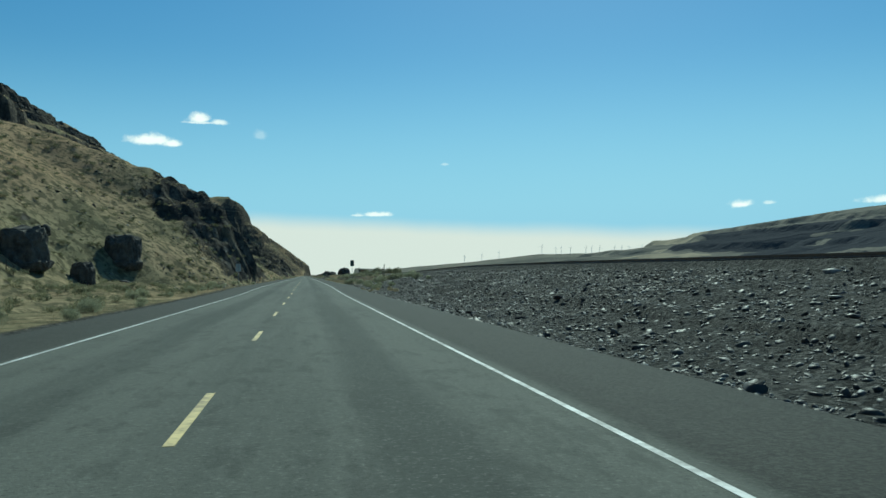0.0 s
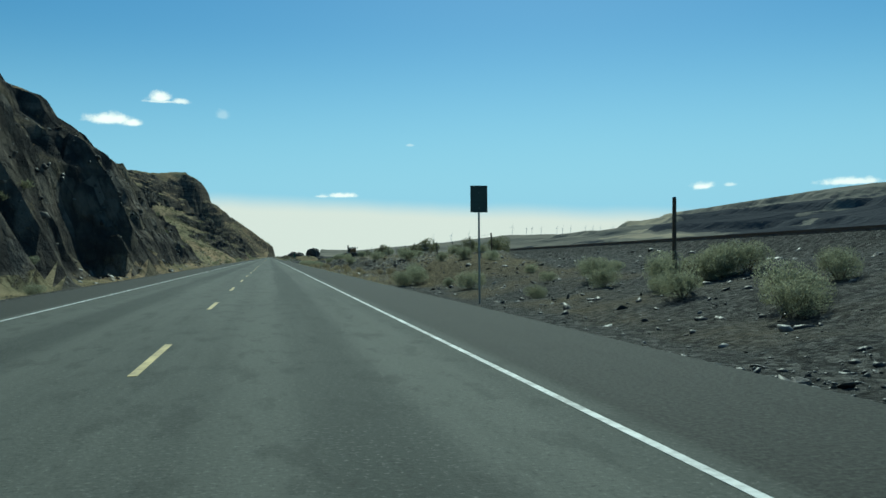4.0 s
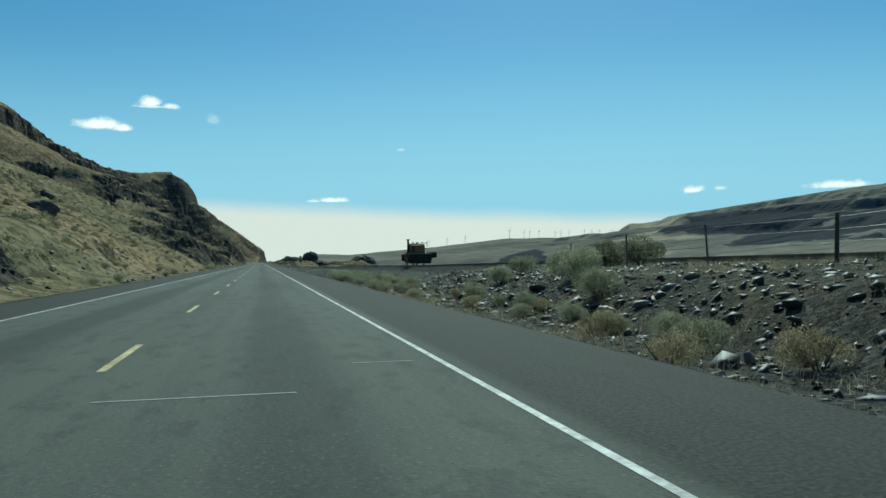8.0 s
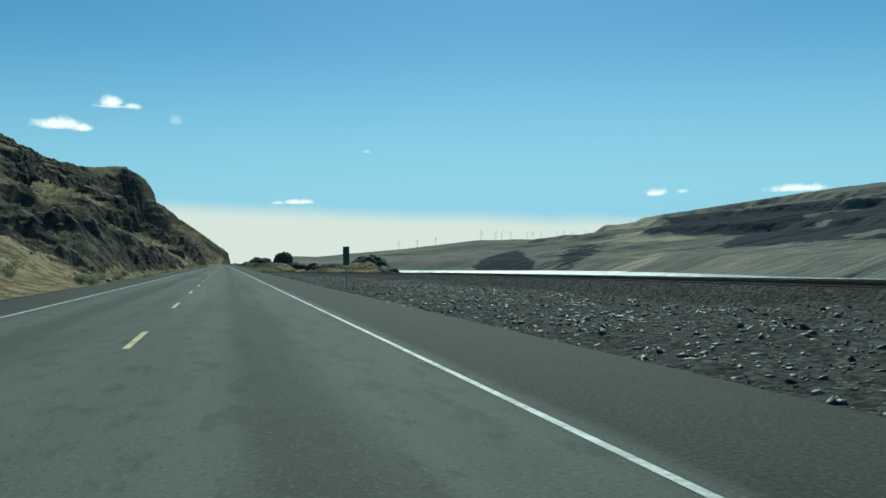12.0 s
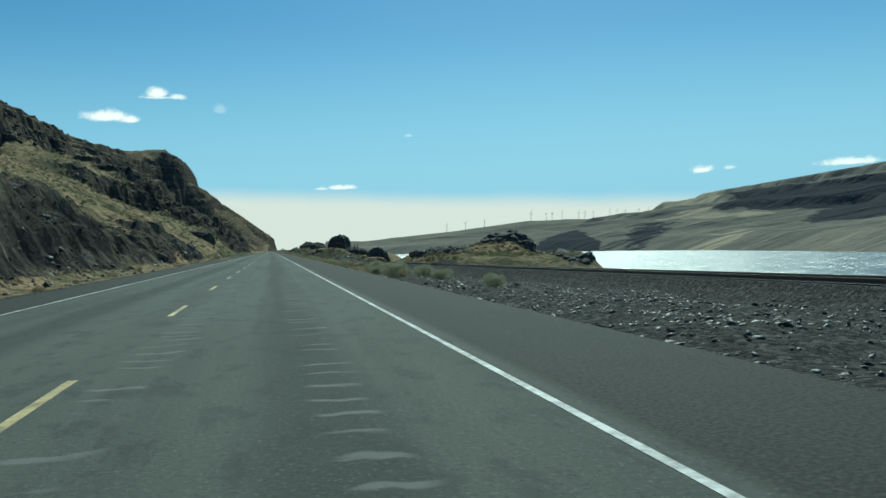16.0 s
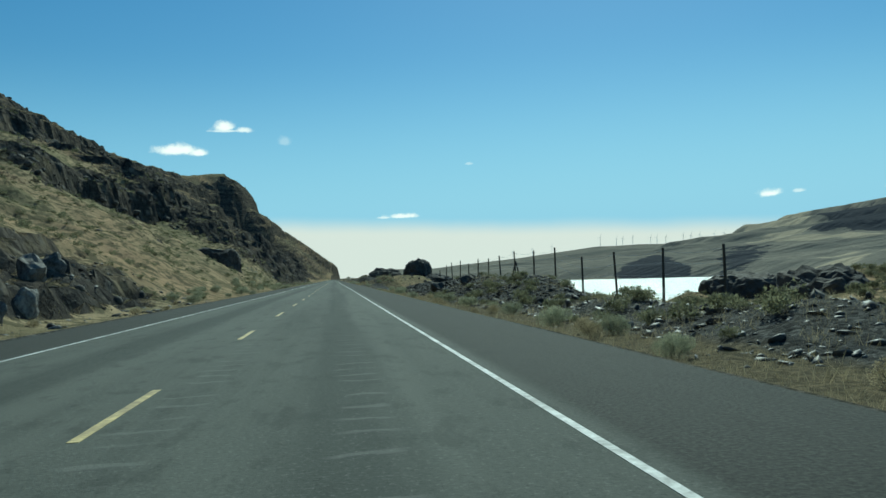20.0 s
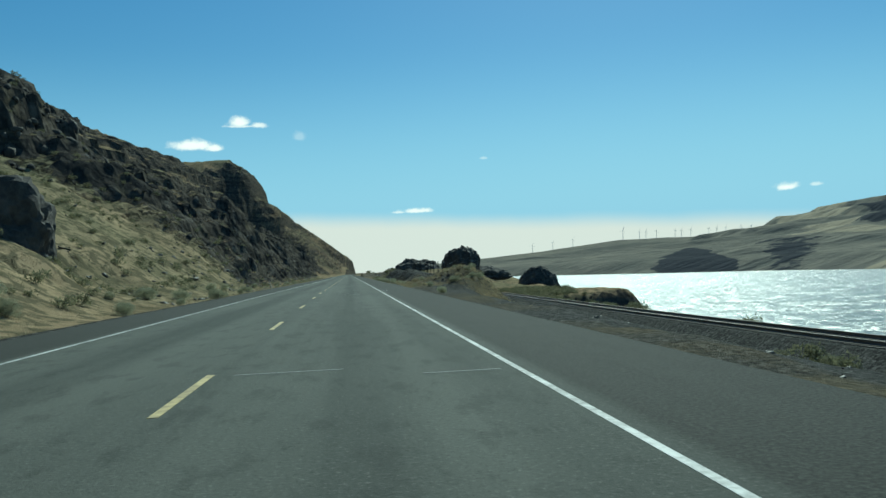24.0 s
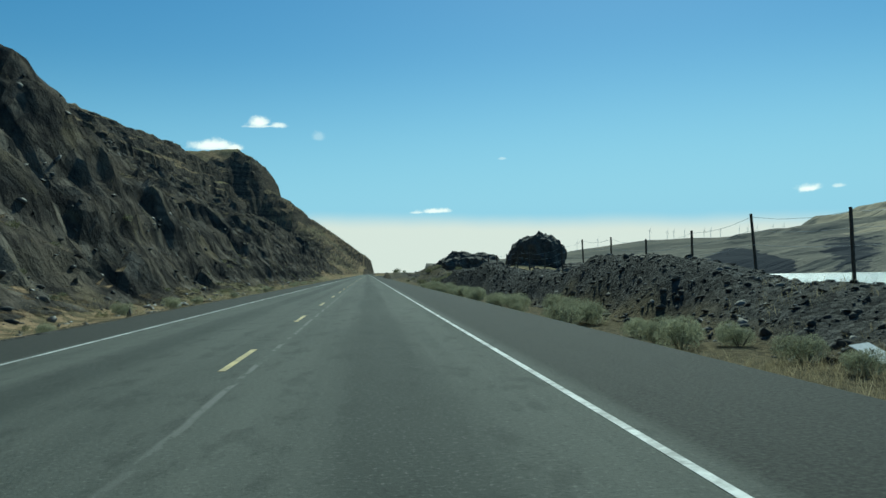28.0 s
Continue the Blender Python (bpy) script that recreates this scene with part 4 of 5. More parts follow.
def scatter_stones(name, spots, material, label, seed, thick=1.0, detail=1):
    """Many loose stones as one mesh: spots are rows of x, y, z, size."""
    rng = np.random.default_rng(seed)
    bases = []
    for k in range(8):
        mesh = rock_mesh("stone_form", 300 + k, material, detail, 0.2 + 0.08 * (k % 4), 0.2)
        v = np.array([tuple(p.co) for p in mesh.vertices])
        f = np.array([tuple(p.vertices) for p in mesh.polygons])
        bases.append((v, f))
        bpy.data.meshes.remove(mesh)
    vs, fs, start = [], [], 0
    for x, y, z, size in spots:
        v, f = bases[rng.integers(len(bases))]
        a, b = rng.random() * 6.283, rng.normal(0, 0.6)
        ca, sa, cb, sb = math.cos(a), math.sin(a), math.cos(b), math.sin(b)
        turn = np.array([[ca, -sa, 0], [sa, ca, 0], [0, 0, 1]]) @ np.array([[1, 0, 0], [0, cb, -sb], [0, sb, cb]])
        grow = size * (0.5 + 1.1 * rng.random(3)) * (1, 1, thick)
        vs.append((v * grow) @ turn.T + (x, y, z))
        fs.append(f + start)
        start += len(v)
    vs, fs = np.concatenate(vs), np.concatenate(fs)
    mesh = bpy.data.meshes.new(name)
    mesh.vertices.add(len(vs))
    mesh.vertices.foreach_set("co", vs.ravel())
    mesh.loops.add(fs.size)
    mesh.loops.foreach_set("vertex_index", fs.ravel().astype(np.int32))
    mesh.polygons.add(len(fs))
    mesh.polygons.foreach_set("loop_start", np.arange(0, fs.size, 3, dtype=np.int32))
    mesh.update(calc_edges=True)
    mesh.materials.append(material)
    ob = new(name, mesh)
    return tagged(ob, label, "stones", kind="stuff")


def isle_stone(name, dark, light, pale, rough=0.62):
    """Broken rock whose stones differ one from the next."""
    mat, n, shader, place = surface(name, rough, 0.0, 0.4)
    chance = n.add("ShaderNodeNewGeometry").outputs["Random Per Island"]
    fine = n.noise(place, 6.0, 4.0, 0.65)
    colour = n.mix(chance, dark, light)
    colour = n.mix(n.step(chance, 0.74, 1.0), colour, pale)
    colour = n.mix(n.math("MULTIPLY", n.step(fine, 0.4, 0.65), 0.5), colour, dark)
    n.put(shader.inputs["Base Color"], colour)
    bumped(n, shader, fine, 0.5, 0.04)
    return mat


RUBBLE = isle_stone("basalt rubble", (0.018, 0.0178, 0.017), (0.075, 0.072, 0.067), (0.2, 0.193, 0.18))
BLOCKS = isle_stone("basalt blocks", (0.024, 0.023, 0.021), (0.095, 0.087, 0.078), (0.25, 0.235, 0.21), 0.88)

rng = np.random.default_rng(5)


def spots(count, y0, y1, x0, x1, small, big, sink=0.3, near=1.0):
    ys = rng.uniform(y0, y1, count)
    xs = x0 + (x1 - x0) * rng.random(count) ** near
    size = small * (big / small) ** (rng.random(count) ** 2.2)
    zs = lie(xs, ys)
    return np.stack([xs, ys, zs - size * sink + size * 0.25, size], -1)


rubble = np.concatenate([
    spots(36000, -20, 118, 6.5, 20, 0.035, 0.15), spots(500, -20, 118, 7, 20, 0.14, 0.28), spots(1200, 118, 165, 8, 20, 0.04, 0.2), spots(10000, 160, 265, 7.2, 16, 0.035, 0.16, 0.3, 1.1),
    spots(12000, 265, 360, 7.5, 19.5, 0.035, 0.14), spots(14000, 360, 470, 6.4, 19.5, 0.035, 0.13), spots(2400, 470, 580, 8, 19, 0.035, 0.13),
    spots(900, 640, 735, 9, 19, 0.03, 0.12), spots(1800, 90, 330, -16, -8.0, 0.06, 0.35), spots(1800, 390, 610, -16, -8.0, 0.06, 0.35),
    spots(2200, 690, 960, -18, -7.6, 0.06, 0.4), spots(1300, 172, 262, 8.2, 13.5, 0.08, 0.3, 0.25), spots(900, 548, 576, 9, 17, 0.06, 0.3)])
scatter_stones("loose_stones", rubble, RUBBLE, "scattered broken basalt stones on black gravel", 11, 1.2, 0)
blocks = np.concatenate([
    spots(14000, 572, 642, 8.6, 18, 0.04, 0.24, 0.25), spots(13000, 752, 852, 9.2, 18, 0.04, 0.18, 0.25), spots(2600, 724, 752, 11.5, 18, 0.04, 0.2, 0.25), spots(900, 850, 935, 10, 20, 0.1, 0.5), spots(1500, 724, 746, 9.2, 14.5, 0.05, 0.22, 0.2),
    spots(700, 550, 625, 27, 56, 0.12, 0.5, 0.3), spots(1600, 120, 265, -34, -10, 0.1, 0.42), spots(1800, 400, 605, -16, -9.5, 0.05, 0.28),
    spots(1600, 770, 980, -24, -8.5, 0.06, 0.3), spots(1500, 0, 1000, -130, -20, 0.12, 0.6), spots(300, 900, 960, 20, 60, 0.2, 1.0)])
scatter_stones("broken_blocks", blocks, BLOCKS, "tumbled dark basalt blocks on rocky banks", 12, 1.3, 0)


def ledge_spots(count, y0, y1, ledge, small, big):
    """Blocks along the brow of a ledge, or of the rim where no ledge is named."""
    ys = rng.uniform(y0, y1, count)
    line, much = (rim_line(ys) + 1, ys * 0 + 1) if ledge is None else ledge_line(ledge[0], ys, *ledge[2:])
    us, keep = line + 1, much > 0.3
    us = us + rng.normal(0, 2.0, count)
    size = small * (big / small) ** (rng.random(count) ** 1.6)
    return np.stack([-us, ys, lie(-us, ys) + size * 0.15, size], -1)[keep]


crags = np.concatenate([
    spots(110, 138, 268, -28, -10, 0.12, 0.45, 0.4), spots(240, 400, 600, -19, -10, 0.12, 0.45, 0.4), spots(300, 752, 960, -42, -10, 0.12, 0.45, 0.45),
    ledge_spots(260, -20, 140, LEDGES[0], 0.3, 1.2), ledge_spots(600, 650, 1000, LEDGES[1], 0.3, 1.3), ledge_spots(900, 390, 1200, LEDGES[2], 0.4, 1.8),
    ledge_spots(900, 300, 1390, LEDGES[3], 0.5, 2.2), ledge_spots(1300, 100, 1390, None, 0.5, 1.7)])
scatter_stones("cliff_blocks", crags, BASALT, "angular dark basalt blocks breaking out of the slope", 13, 2.3)

# the stones nearest the road, each one its own
forms = [rock_mesh("stone", 40 + k, STONE, 1, 0.6, 0.25) for k in range(6)]
near = np.concatenate([spots(120, 0, 115, 6.3, 8.2, 0.08, 0.24), spots(90, 160, 265, 6.8, 9, 0.08, 0.25),
                       spots(90, 360, 470, 6.4, 8.2, 0.08, 0.2)])
for k, (x, y, z, size) in enumerate(near):
    ob = new("stone", forms[k % 6])
    ob.parent = ground
    ob.location = (x, y, z)
    ob.rotation_euler = (rng.normal(0, 0.3), rng.normal(0, 0.3), rng.random() * 6.28)
    ob.scale = (size, size * rng.uniform(0.6, 1.3), size * rng.uniform(0.6, 1.1))

# large boulders
big_forms = [rock_mesh("boulder", 70 + k, BASALT, 3, 0.95, 0.3) for k in range(5)]


def boulder(x, y, sx, sy, sz, label, form=0, turn=0.0, group="", sink=0.25):
    ob = new("boulder", big_forms[form % 5])
    ob.matrix_world = pose(x, y, height(x, y) + sz * (1 - sink * 2) * 0.8, 0, 0, turn) @ Matrix.Diagonal((sx, sy, sz, 1))
    return tagged(ob, label, "boulder", group)


for k, (x, y, s) in enumerate([(-20, 104, 0.8), (-31, 110, 1.2), (-18.5, 112, 0.6)]):
    boulder(x, y, s, s * 1.1, s * 0.85, "rounded dark basalt boulder on the dry slope", k, 40 * k, "slope boulders")
pale_forms = [rock_mesh("boulder", 90 + k, STONE, 3, 0.95, 0.3) for k in range(3)]
for k, (x, y, s) in enumerate([(-10.6, 572, 0.7), (-11.5, 575, 0.85), (-10.3, 568, 0.5), (-12.2, 580, 0.75)]):
    boulder(x, y, s * 0.8, s, s * 1.15, "pale split basalt boulder at the foot of the slope", k + 1, 33 * k, "roadside boulders").data = pale_forms[k % 3]
for k in range(8):
    y = 225 + 24 * k + 9 * math.sin(k * 2.1)
    x = -22 - 60 * ((k * 0.618) % 1.0)
    s = 0.8 + 1.2 * ((k * 0.37) % 1.0)
    boulder(x, y, s, s * 1.2, s * 0.8, "dark basalt outcrop boulder among dry grass", k, 51 * k, "slope boulders")
for k, (x, y, s) in enumerate([(-27.5, 168, 1.1), (-25, 172, 0.8), (10.6, 607, 0.7), (11.4, 596, 0.55), (12, 616, 0.6)]):
    boulder(x, y, s, s * 1.1, s * 0.9, "angular basalt boulder on top of a bank", k + 2, 70 * k, "bank boulders")



def rock_dome(name, x, y, base, rx, ry, high, seed, label, steep=2.6):
    """A free-standing basalt knob with a rounded top and broken sides."""
    bm = bmesh.new()
    bmesh.ops.create_icosphere(bm, subdivisions=5, radius=1.0)
    for v in bm.verts:
        p = v.co
        wide = max(0.0, 1 - abs(max(p.z, 0)) ** steep) ** (1 / steep)
        flat = math.hypot(p.x, p.y)
        k = wide / flat if flat > 1e-4 else 0
        q = Vector((p.x * k, p.y * k, p.z)) if p.z > 0 else Vector((p.x * 1.12, p.y * 1.12, p.z * 0.4))
        push = 1 + 0.15 * noise.fractal(q * 1.6 + Vector((seed, 3, 1)), 0.7, 2.1, 6)
        cell = noise.voronoi(Vector((q.x * 3.2, q.y * 3.2, q.z * 2.2)) + Vector((seed, 7, 0)))[0]
        push += 0.08 * (cell[1] - cell[0]) - 0.02
        crack = 0.05 * abs(noise.noise(Vector((q.x * 6, q.y * 6, q.z * 1.2)) + Vector((seed, 0, 0))))
        v.co = Vector((q.x * rx, q.y * ry, q.z * high)) * (push - crack)
    ob = part(name, bm, BASALT)
    ob.location = (x, y, base)
    return tagged(ob, label, "rock outcrop")


rock_dome("rock_outcrop", -19.3, 692, 1.6, 4.7, 3.5, 5.6, 47, "large dark basalt block standing on the grassy slope", 4.6)
for k, (x, y, wide, high) in enumerate(((-23, 117, 2.2, 3.7), (-24.2, 101, 1.4, 2.8), (-27.5, 91, 2.4, 3.6))):
    rock_dome("rock_outcrop", x, y, height(x, y) - 0.5, wide, wide * 0.9, high, 61 + k, "square dark basalt block at the foot of the slope", 4.6)
rock_dome("rock_outcrop", 44.0, 955, -0.8, 7.3, 9, 9.8, 3, "tall rounded basalt knob above dry grass", 3.2)
rock_dome("rock_outcrop", 27.0, 957, -1.2, 8.6, 9, 7.2, 8, "low rounded basalt knob beside the highway", 2.4)
rock_dome("rock_outcrop", 61.0, 902, -8.0, 7.0, 6, 8.4, 14, "dark basalt rock at the edge of the river", 2.2)
rock_dome("rock_outcrop", 51.5, 945, -2.0, 8.0, 8, 4.0, 19, "low basalt shoulder beside a taller knob", 2.0)
rock_dome("rock_outcrop", 43.2, 543, -6.0, 4.0, 7, 5.5, 23, "dark basalt bluff at the river's edge", 3.4)
rock_dome("rock_outcrop", 45.5, 582, -1.6, 6.2, 7, 4.7, 27, "craggy basalt knoll between railway and river", 2.4)
for k, (x, y, top) in enumerate(((31.5, 594, 0.7), (32.5, 585, 0.9), (34.5, 577, 1.1), (35.0, 571, 0.5))):
    rock_dome("rock_outcrop", x, y, -3.0, 2.8, 4.5, top + 2.7, 29 + k, "black craggy basalt wall beside the railway", 3.0)


# ---- plants ----
def bush_mesh(name, seed, leaves, spread, flat=0.75, leaf=0.05, upright=0.0):
    """A shrub: clusters of small leaves over short twigs, uneven in outline."""
    r = np.random.default_rng(seed)
    lumps = []
    for k in range(9):
        a, d = r.random() * 6.283, spread * 0.55 * math.sqrt(r.random())
        lumps.append((math.cos(a) * d, math.sin(a) * d, spread * flat * r.uniform(0.35, 0.8), spread * r.uniform(0.28, 0.5)))
    verts, faces = [], []
    for _ in range(leaves):
        cx, cy, cz, rad = lumps[r.integers(len(lumps))]
        way = r.normal(size=3)
        way /= np.linalg.norm(way)
        p = np.array([cx, cy, cz]) + way * rad * r.uniform(0.72, 1.04) * np.array([1, 1, 0.85])
        if p[2] < 0.02:
            p[2] = 0.02 + 0.1 * r.random()
        if r.random() < 0.3 + upright:
            out = way * 0.6 + np.array([0, 0, 0.6 + upright]) + r.normal(size=3) * 0.35
            side = np.cross(out, r.normal(size=3))
        else:
            side = np.cross(way, r.normal(size=3))
            out = np.cross(way + r.normal(size=3) * 0.45, side)
        out /= np.linalg.norm(out) + 1e-6
        out *= 0.65
        side /= np.linalg.norm(side) + 1e-6
        size = leaf * r.uniform(0.7, 1.6)
        i = len(verts)
        verts += [p - side * size * 0.5, p + side * size * 0.5, p + out * size * 2.6]
        faces.append((i, i + 1, i + 2))
    return verts, faces


def make_bush(kind, seed, leaves, spread, flat, leaf, upright, label, category, group):
    root = new(kind)
    tagged(root, label, category, group)
    v, f = bush_mesh("crown", seed, leaves, spread, flat, leaf, upright)
    link_mesh("crown", v, f, {"dry_bush": STRAW, "tall_shrub": SCRUB}.get(kind, SAGE), root)
    r = random.Random(seed)
    bm = bmesh.new()
    for k in range(7):
        a = k * 0.9 + r.random()
        tip = Vector((math.cos(a) * spread * 0.5, math.sin(a) * spread * 0.5, spread * flat * 0.75))
        limb = rod((0, 0, -0.1), tip, 0.022 * spread, 0.006, 5)
        mesh = bpy.data.meshes.new("limb")
        limb.to_mesh(mesh)
        limb.free()
        bm.from_mesh(mesh)
        bpy.data.meshes.remove(mesh)
    part("stem_cluster", bm, TWIG, root)
    return root


SAGE_LABEL = "rounded grey-green sagebrush on dry gravel soil"
sages = [make_bush("sagebrush", 500 + k, 7000, 1.0, 0.85, 0.022, 0.1, SAGE_LABEL, "bush", "roadside sagebrush") for k in range(4)]
DRY_LABEL = "dry straw-coloured bush beside the road"
dries = [make_bush("dry_bush", 520 + k, 4500, 0.8, 0.8, 0.017, 0.5, DRY_LABEL, "bush", "dry roadside bushes") for k in range(2)]


shrubs = [make_bush("tall_shrub", 530 + k, 7000, 1.0, 1.0, 0.024, 0.35, "tall dark olive shrub beside the railway fence", "bush", "tall fence shrubs") for k in range(2)]


def plant(sources, x, y, size, k, tall=1.0):
    m = pose(x, y, height(x, y) - 0.03, 0, 0, 77.0 * k) @ Matrix.Diagonal((size, size, size * tall, 1))
    return copy_thing(sources[k % len(sources)], m)


def hedge(sources, y0, y1, x0, x1, count, small, big, seed, tall=1.0):
    r = random.Random(seed)
    for k in range(count):
        y = y0 + (y1 - y0) * (k + r.random()) / count
        plant(sources, r.uniform(x0, x1), y, r.uniform(small, big), r.randrange(99), tall)


hedge(dries, 84, 100, 7.2, 10.5, 12, 0.35, 0.6, 1)
hedge(sages, 98, 160, 8.0, 16, 34, 0.45, 1.0, 2)
hedge(sages, 160, 236, 11, 19, 10, 0.5, 1.1, 3)
hedge(sages, 226, 262, 7.4, 9.6, 16, 0.35, 0.7, 33)
hedge(sages, 258, 304, 7.8, 10.2, 46, 0.45, 0.9, 4)
hedge(sages, 455, 580, 7.6, 10.6, 18, 0.4, 0.75, 5)
hedge(sages, 472, 486, 8.2, 10, 5, 0.8, 1.0, 6)
bushes = [(697, 800, 26.8, 38, 460, 0.5, 1.2), (542, 605, 27, 47, 420, 0.25, 0.7), (548, 600, 9.0, 18, 150, 0.25, 0.65), (605, 665, 12, 18.5, 70, 0.3, 0.6), (850, 960, 8, 34, 50, 0.5, 1.3)]
hedge(sages, 700, 745, 7.6, 9.5, 8, 0.35, 0.6, 9)
hedge(sages, 722, 733, 11.5, 15.5, 9, 0.4, 0.8, 42)
hedge(dries, 724, 737, 12.5, 17.5, 16, 0.4, 0.8, 43)
hedge(sages, 756, 769, 8.0, 9.3, 6, 0.45, 0.75, 41)
hedge(sages, 766, 840, 7.4, 9.2, 36, 0.5, 0.9, 10)
hedge(sages, 25, 150, -11, -7.4, 24, 0.35, 0.75, 12)
hedge(sages, 270, 420, -12, -7.6, 20, 0.35, 0.75, 13)
hedge(sages, 386, 403, -9.6, -8.0, 9, 0.45, 0.75, 44)
hedge(sages, 600, 735, -12, -7.3, 34, 0.4, 0.9, 14)
hedge(sages, 735, 900, -9.5, -7.0, 18, 0.35, 0.7, 15)
hedge(dries, 150, 262, 6.8, 10, 24, 0.5, 0.9, 16)
hedge(sages, 575, 642, 7.2, 9.0, 14, 0.35, 0.7, 35)
hedge(dries, 470, 640, 7, 9, 26, 0.4, 0.7, 17)
hedge(dries, 722, 756, 7.2, 9.6, 14, 0.4, 0.75, 18)
hedge(dries, 395, 600, -9.5, -7, 22, 0.4, 0.7, 19)
for x, y, s in ((17.5, 192, 1.5), (18.5, 180, 1.7), (20, 174, 1.5), (16.5, 222, 1.5), (17.2, 247, 1.2), (18.0, 252, 1.4), (11.6, 240, 0.95), (12.8, 244, 1.1), (11.0, 247, 0.8), (14, 246, 1.1), (13.2, 251, 0.9), (10.2, 235, 0.8)):
    plant(shrubs if x > 16 else sages, x, y, s, int(y), 1.05)
for ob in sages + dries + shrubs:
    ob.location = (13.0 + 0.8 * sages.index(ob), 130.0, 0) if ob in sages else (9.0 + 1.1 * dries.index(ob), 205.0, 0) if ob in dries else (16.8, 196.0 + 9 * shrubs.index(ob), 0)
    ob.location.z = height(ob.location.x, ob.location.y)


def bush_field(name, patches, label, seed, leaves, leaf):
    r = np.random.default_rng(seed)
    forms = []
    for k in range(5):
        v, f = bush_mesh("crown", 540 + k, leaves, 1.0, 0.8, leaf, 0.0)
        forms.append(np.array(v))
    vs = []
    for y0, y1, x0, x1, count, small, big in patches:
        for _ in range(count):
            x, y, size, a = r.uniform(x0, x1), r.uniform(y0, y1), r.uniform(small, big), r.random() * 6.283
            turn = np.array([[math.cos(a), math.sin(a), 0], [-math.sin(a), math.cos(a), 0], [0, 0, 1]])
            vs.append(forms[r.integers(5)] @ turn * size + (x, y, height(x, y) - 0.05))
    vs = np.concatenate(vs)
    tri = len(vs) // 3
    mesh = bpy.data.meshes.new(name)
    mesh.vertices.add(len(vs))
    mesh.vertices.foreach_set("co", vs.ravel())
    mesh.loops.add(3 * tri)
    mesh.loops.foreach_set("vertex_index", np.arange(3 * tri, dtype=np.int32))
    mesh.polygons.add(tri)
    mesh.polygons.foreach_set("loop_start", np.arange(0, 3 * tri, 3, dtype=np.int32))
    mesh.update(calc_edges=True)
    mesh.materials.append(SCRUB)
    return tagged(new(name, mesh), label, "shrubs", kind="stuff")


slope = [(10, 150, -75, -9.5, 1700, 0.25, 0.75), (230, 420, -70, -12, 900, 0.25, 0.75), (420, 620, -80, -18, 700, 0.3, 0.8), (600, 790, -80, -9.5, 1500, 0.25, 0.75), (740, 960, -14, -8.6, 90, 0.25, 0.5), (100, 900, -150, -60, 200, 0.6, 1.4)]
bush_field("riverside_scrub", bushes, "dense grey-green shrubs along railway and river", 61, 520, 0.07)
bush_field("slope_shrubs", slope, "dark grey-green shrubs scattered over the dry slope", 62, 150, 0.11)


def grass_field(name, rows, material, label, seed, blades=13):
    r = np.random.default_rng(seed)
    x, y, size = (np.repeat(rows[:, i], blades) for i in range(3))
    n = len(x)
    bx, by = x + r.normal(0, 1, n) * size * 0.45, y + r.normal(0, 1, n) * size * 0.45
    bz = lie(bx, by) - 0.03
    lean = r.normal(0, 0.35, (n, 2)) * size[:, None]
    a = r.random(n) * 6.283
    wide = 0.0025 + 0.006 * size
    dx, dy = np.cos(a) * wide, np.sin(a) * wide
    tall = size * r.uniform(0.35, 0.95, n)
    v = np.stack([np.stack([bx - dx, by - dy, bz], -1), np.stack([bx + dx, by + dy, bz], -1),
                  np.stack([bx + lean[:, 0], by + lean[:, 1], bz + tall], -1)], 1).reshape(-1, 3)
    mesh = bpy.data.meshes.new(name)
    mesh.vertices.add(len(v))
    mesh.vertices.foreach_set("co", v.ravel())
    mesh.loops.add(3 * n)
    mesh.loops.foreach_set("vertex_index", np.arange(3 * n, dtype=np.int32))
    mesh.polygons.add(n)
    mesh.polygons.foreach_set("loop_start", np.arange(0, 3 * n, 3, dtype=np.int32))
    mesh.update(calc_edges=True)
    mesh.materials.append(material)
    return tagged(new(name, mesh), label, "grass", kind="stuff")


def tufts(count, y0, y1, x0, x1, small, big):
    return np.stack([rng.uniform(x0, x1, count), rng.uniform(y0, y1, count), rng.uniform(small, big, count)], -1)


straw = np.concatenate([tufts(1300, 160, 262, 8, 15, 0.15, 0.42), tufts(500, 724, 772, 10, 17, 0.15, 0.4), tufts(1500, 150, 265, 6.6, 10, 0.12, 0.4), tufts(1100, 165, 245, 12.5, 19, 0.15, 0.42), tufts(900, 480, 590, 6.5, 9.5, 0.12, 0.4),
                        tufts(2600, 722, 764, 6.8, 12, 0.15, 0.42), tufts(700, 586, 640, 6.4, 9.5, 0.12, 0.4), tufts(900, 548, 600, 8, 18, 0.15, 0.5), tufts(2500, -20, 900, -9.5, -6.3, 0.1, 0.32), tufts(2600, 735, 960, -11, -6.6, 0.12, 0.4), tufts(900, 700, 765, 14, 20, 0.2, 0.5), tufts(2600, 721, 748, 12.0, 19.0, 0.2, 0.55),
                        tufts(9000, 0, 900, -45, -8, 0.2, 0.5), tufts(1500, 540, 630, 26, 50, 0.2, 0.5), tufts(1500, 900, 980, 15, 65, 0.2, 0.6)])
grass_field("dry_grass", straw, STRAW, "tufts of dry straw-coloured grass", 31, 16)
scrub = np.concatenate([tufts(7000, 0, 950, -60, -9, 0.25, 0.65), tufts(5000, 100, 1500, -200, -40, 0.5, 1.0), tufts(900, 705, 770, 26, 40, 0.3, 0.7)])
grass_field("hillside_scrub", scrub, SCRUB, "low grey-green scrub dotted over the slope", 32, 8)



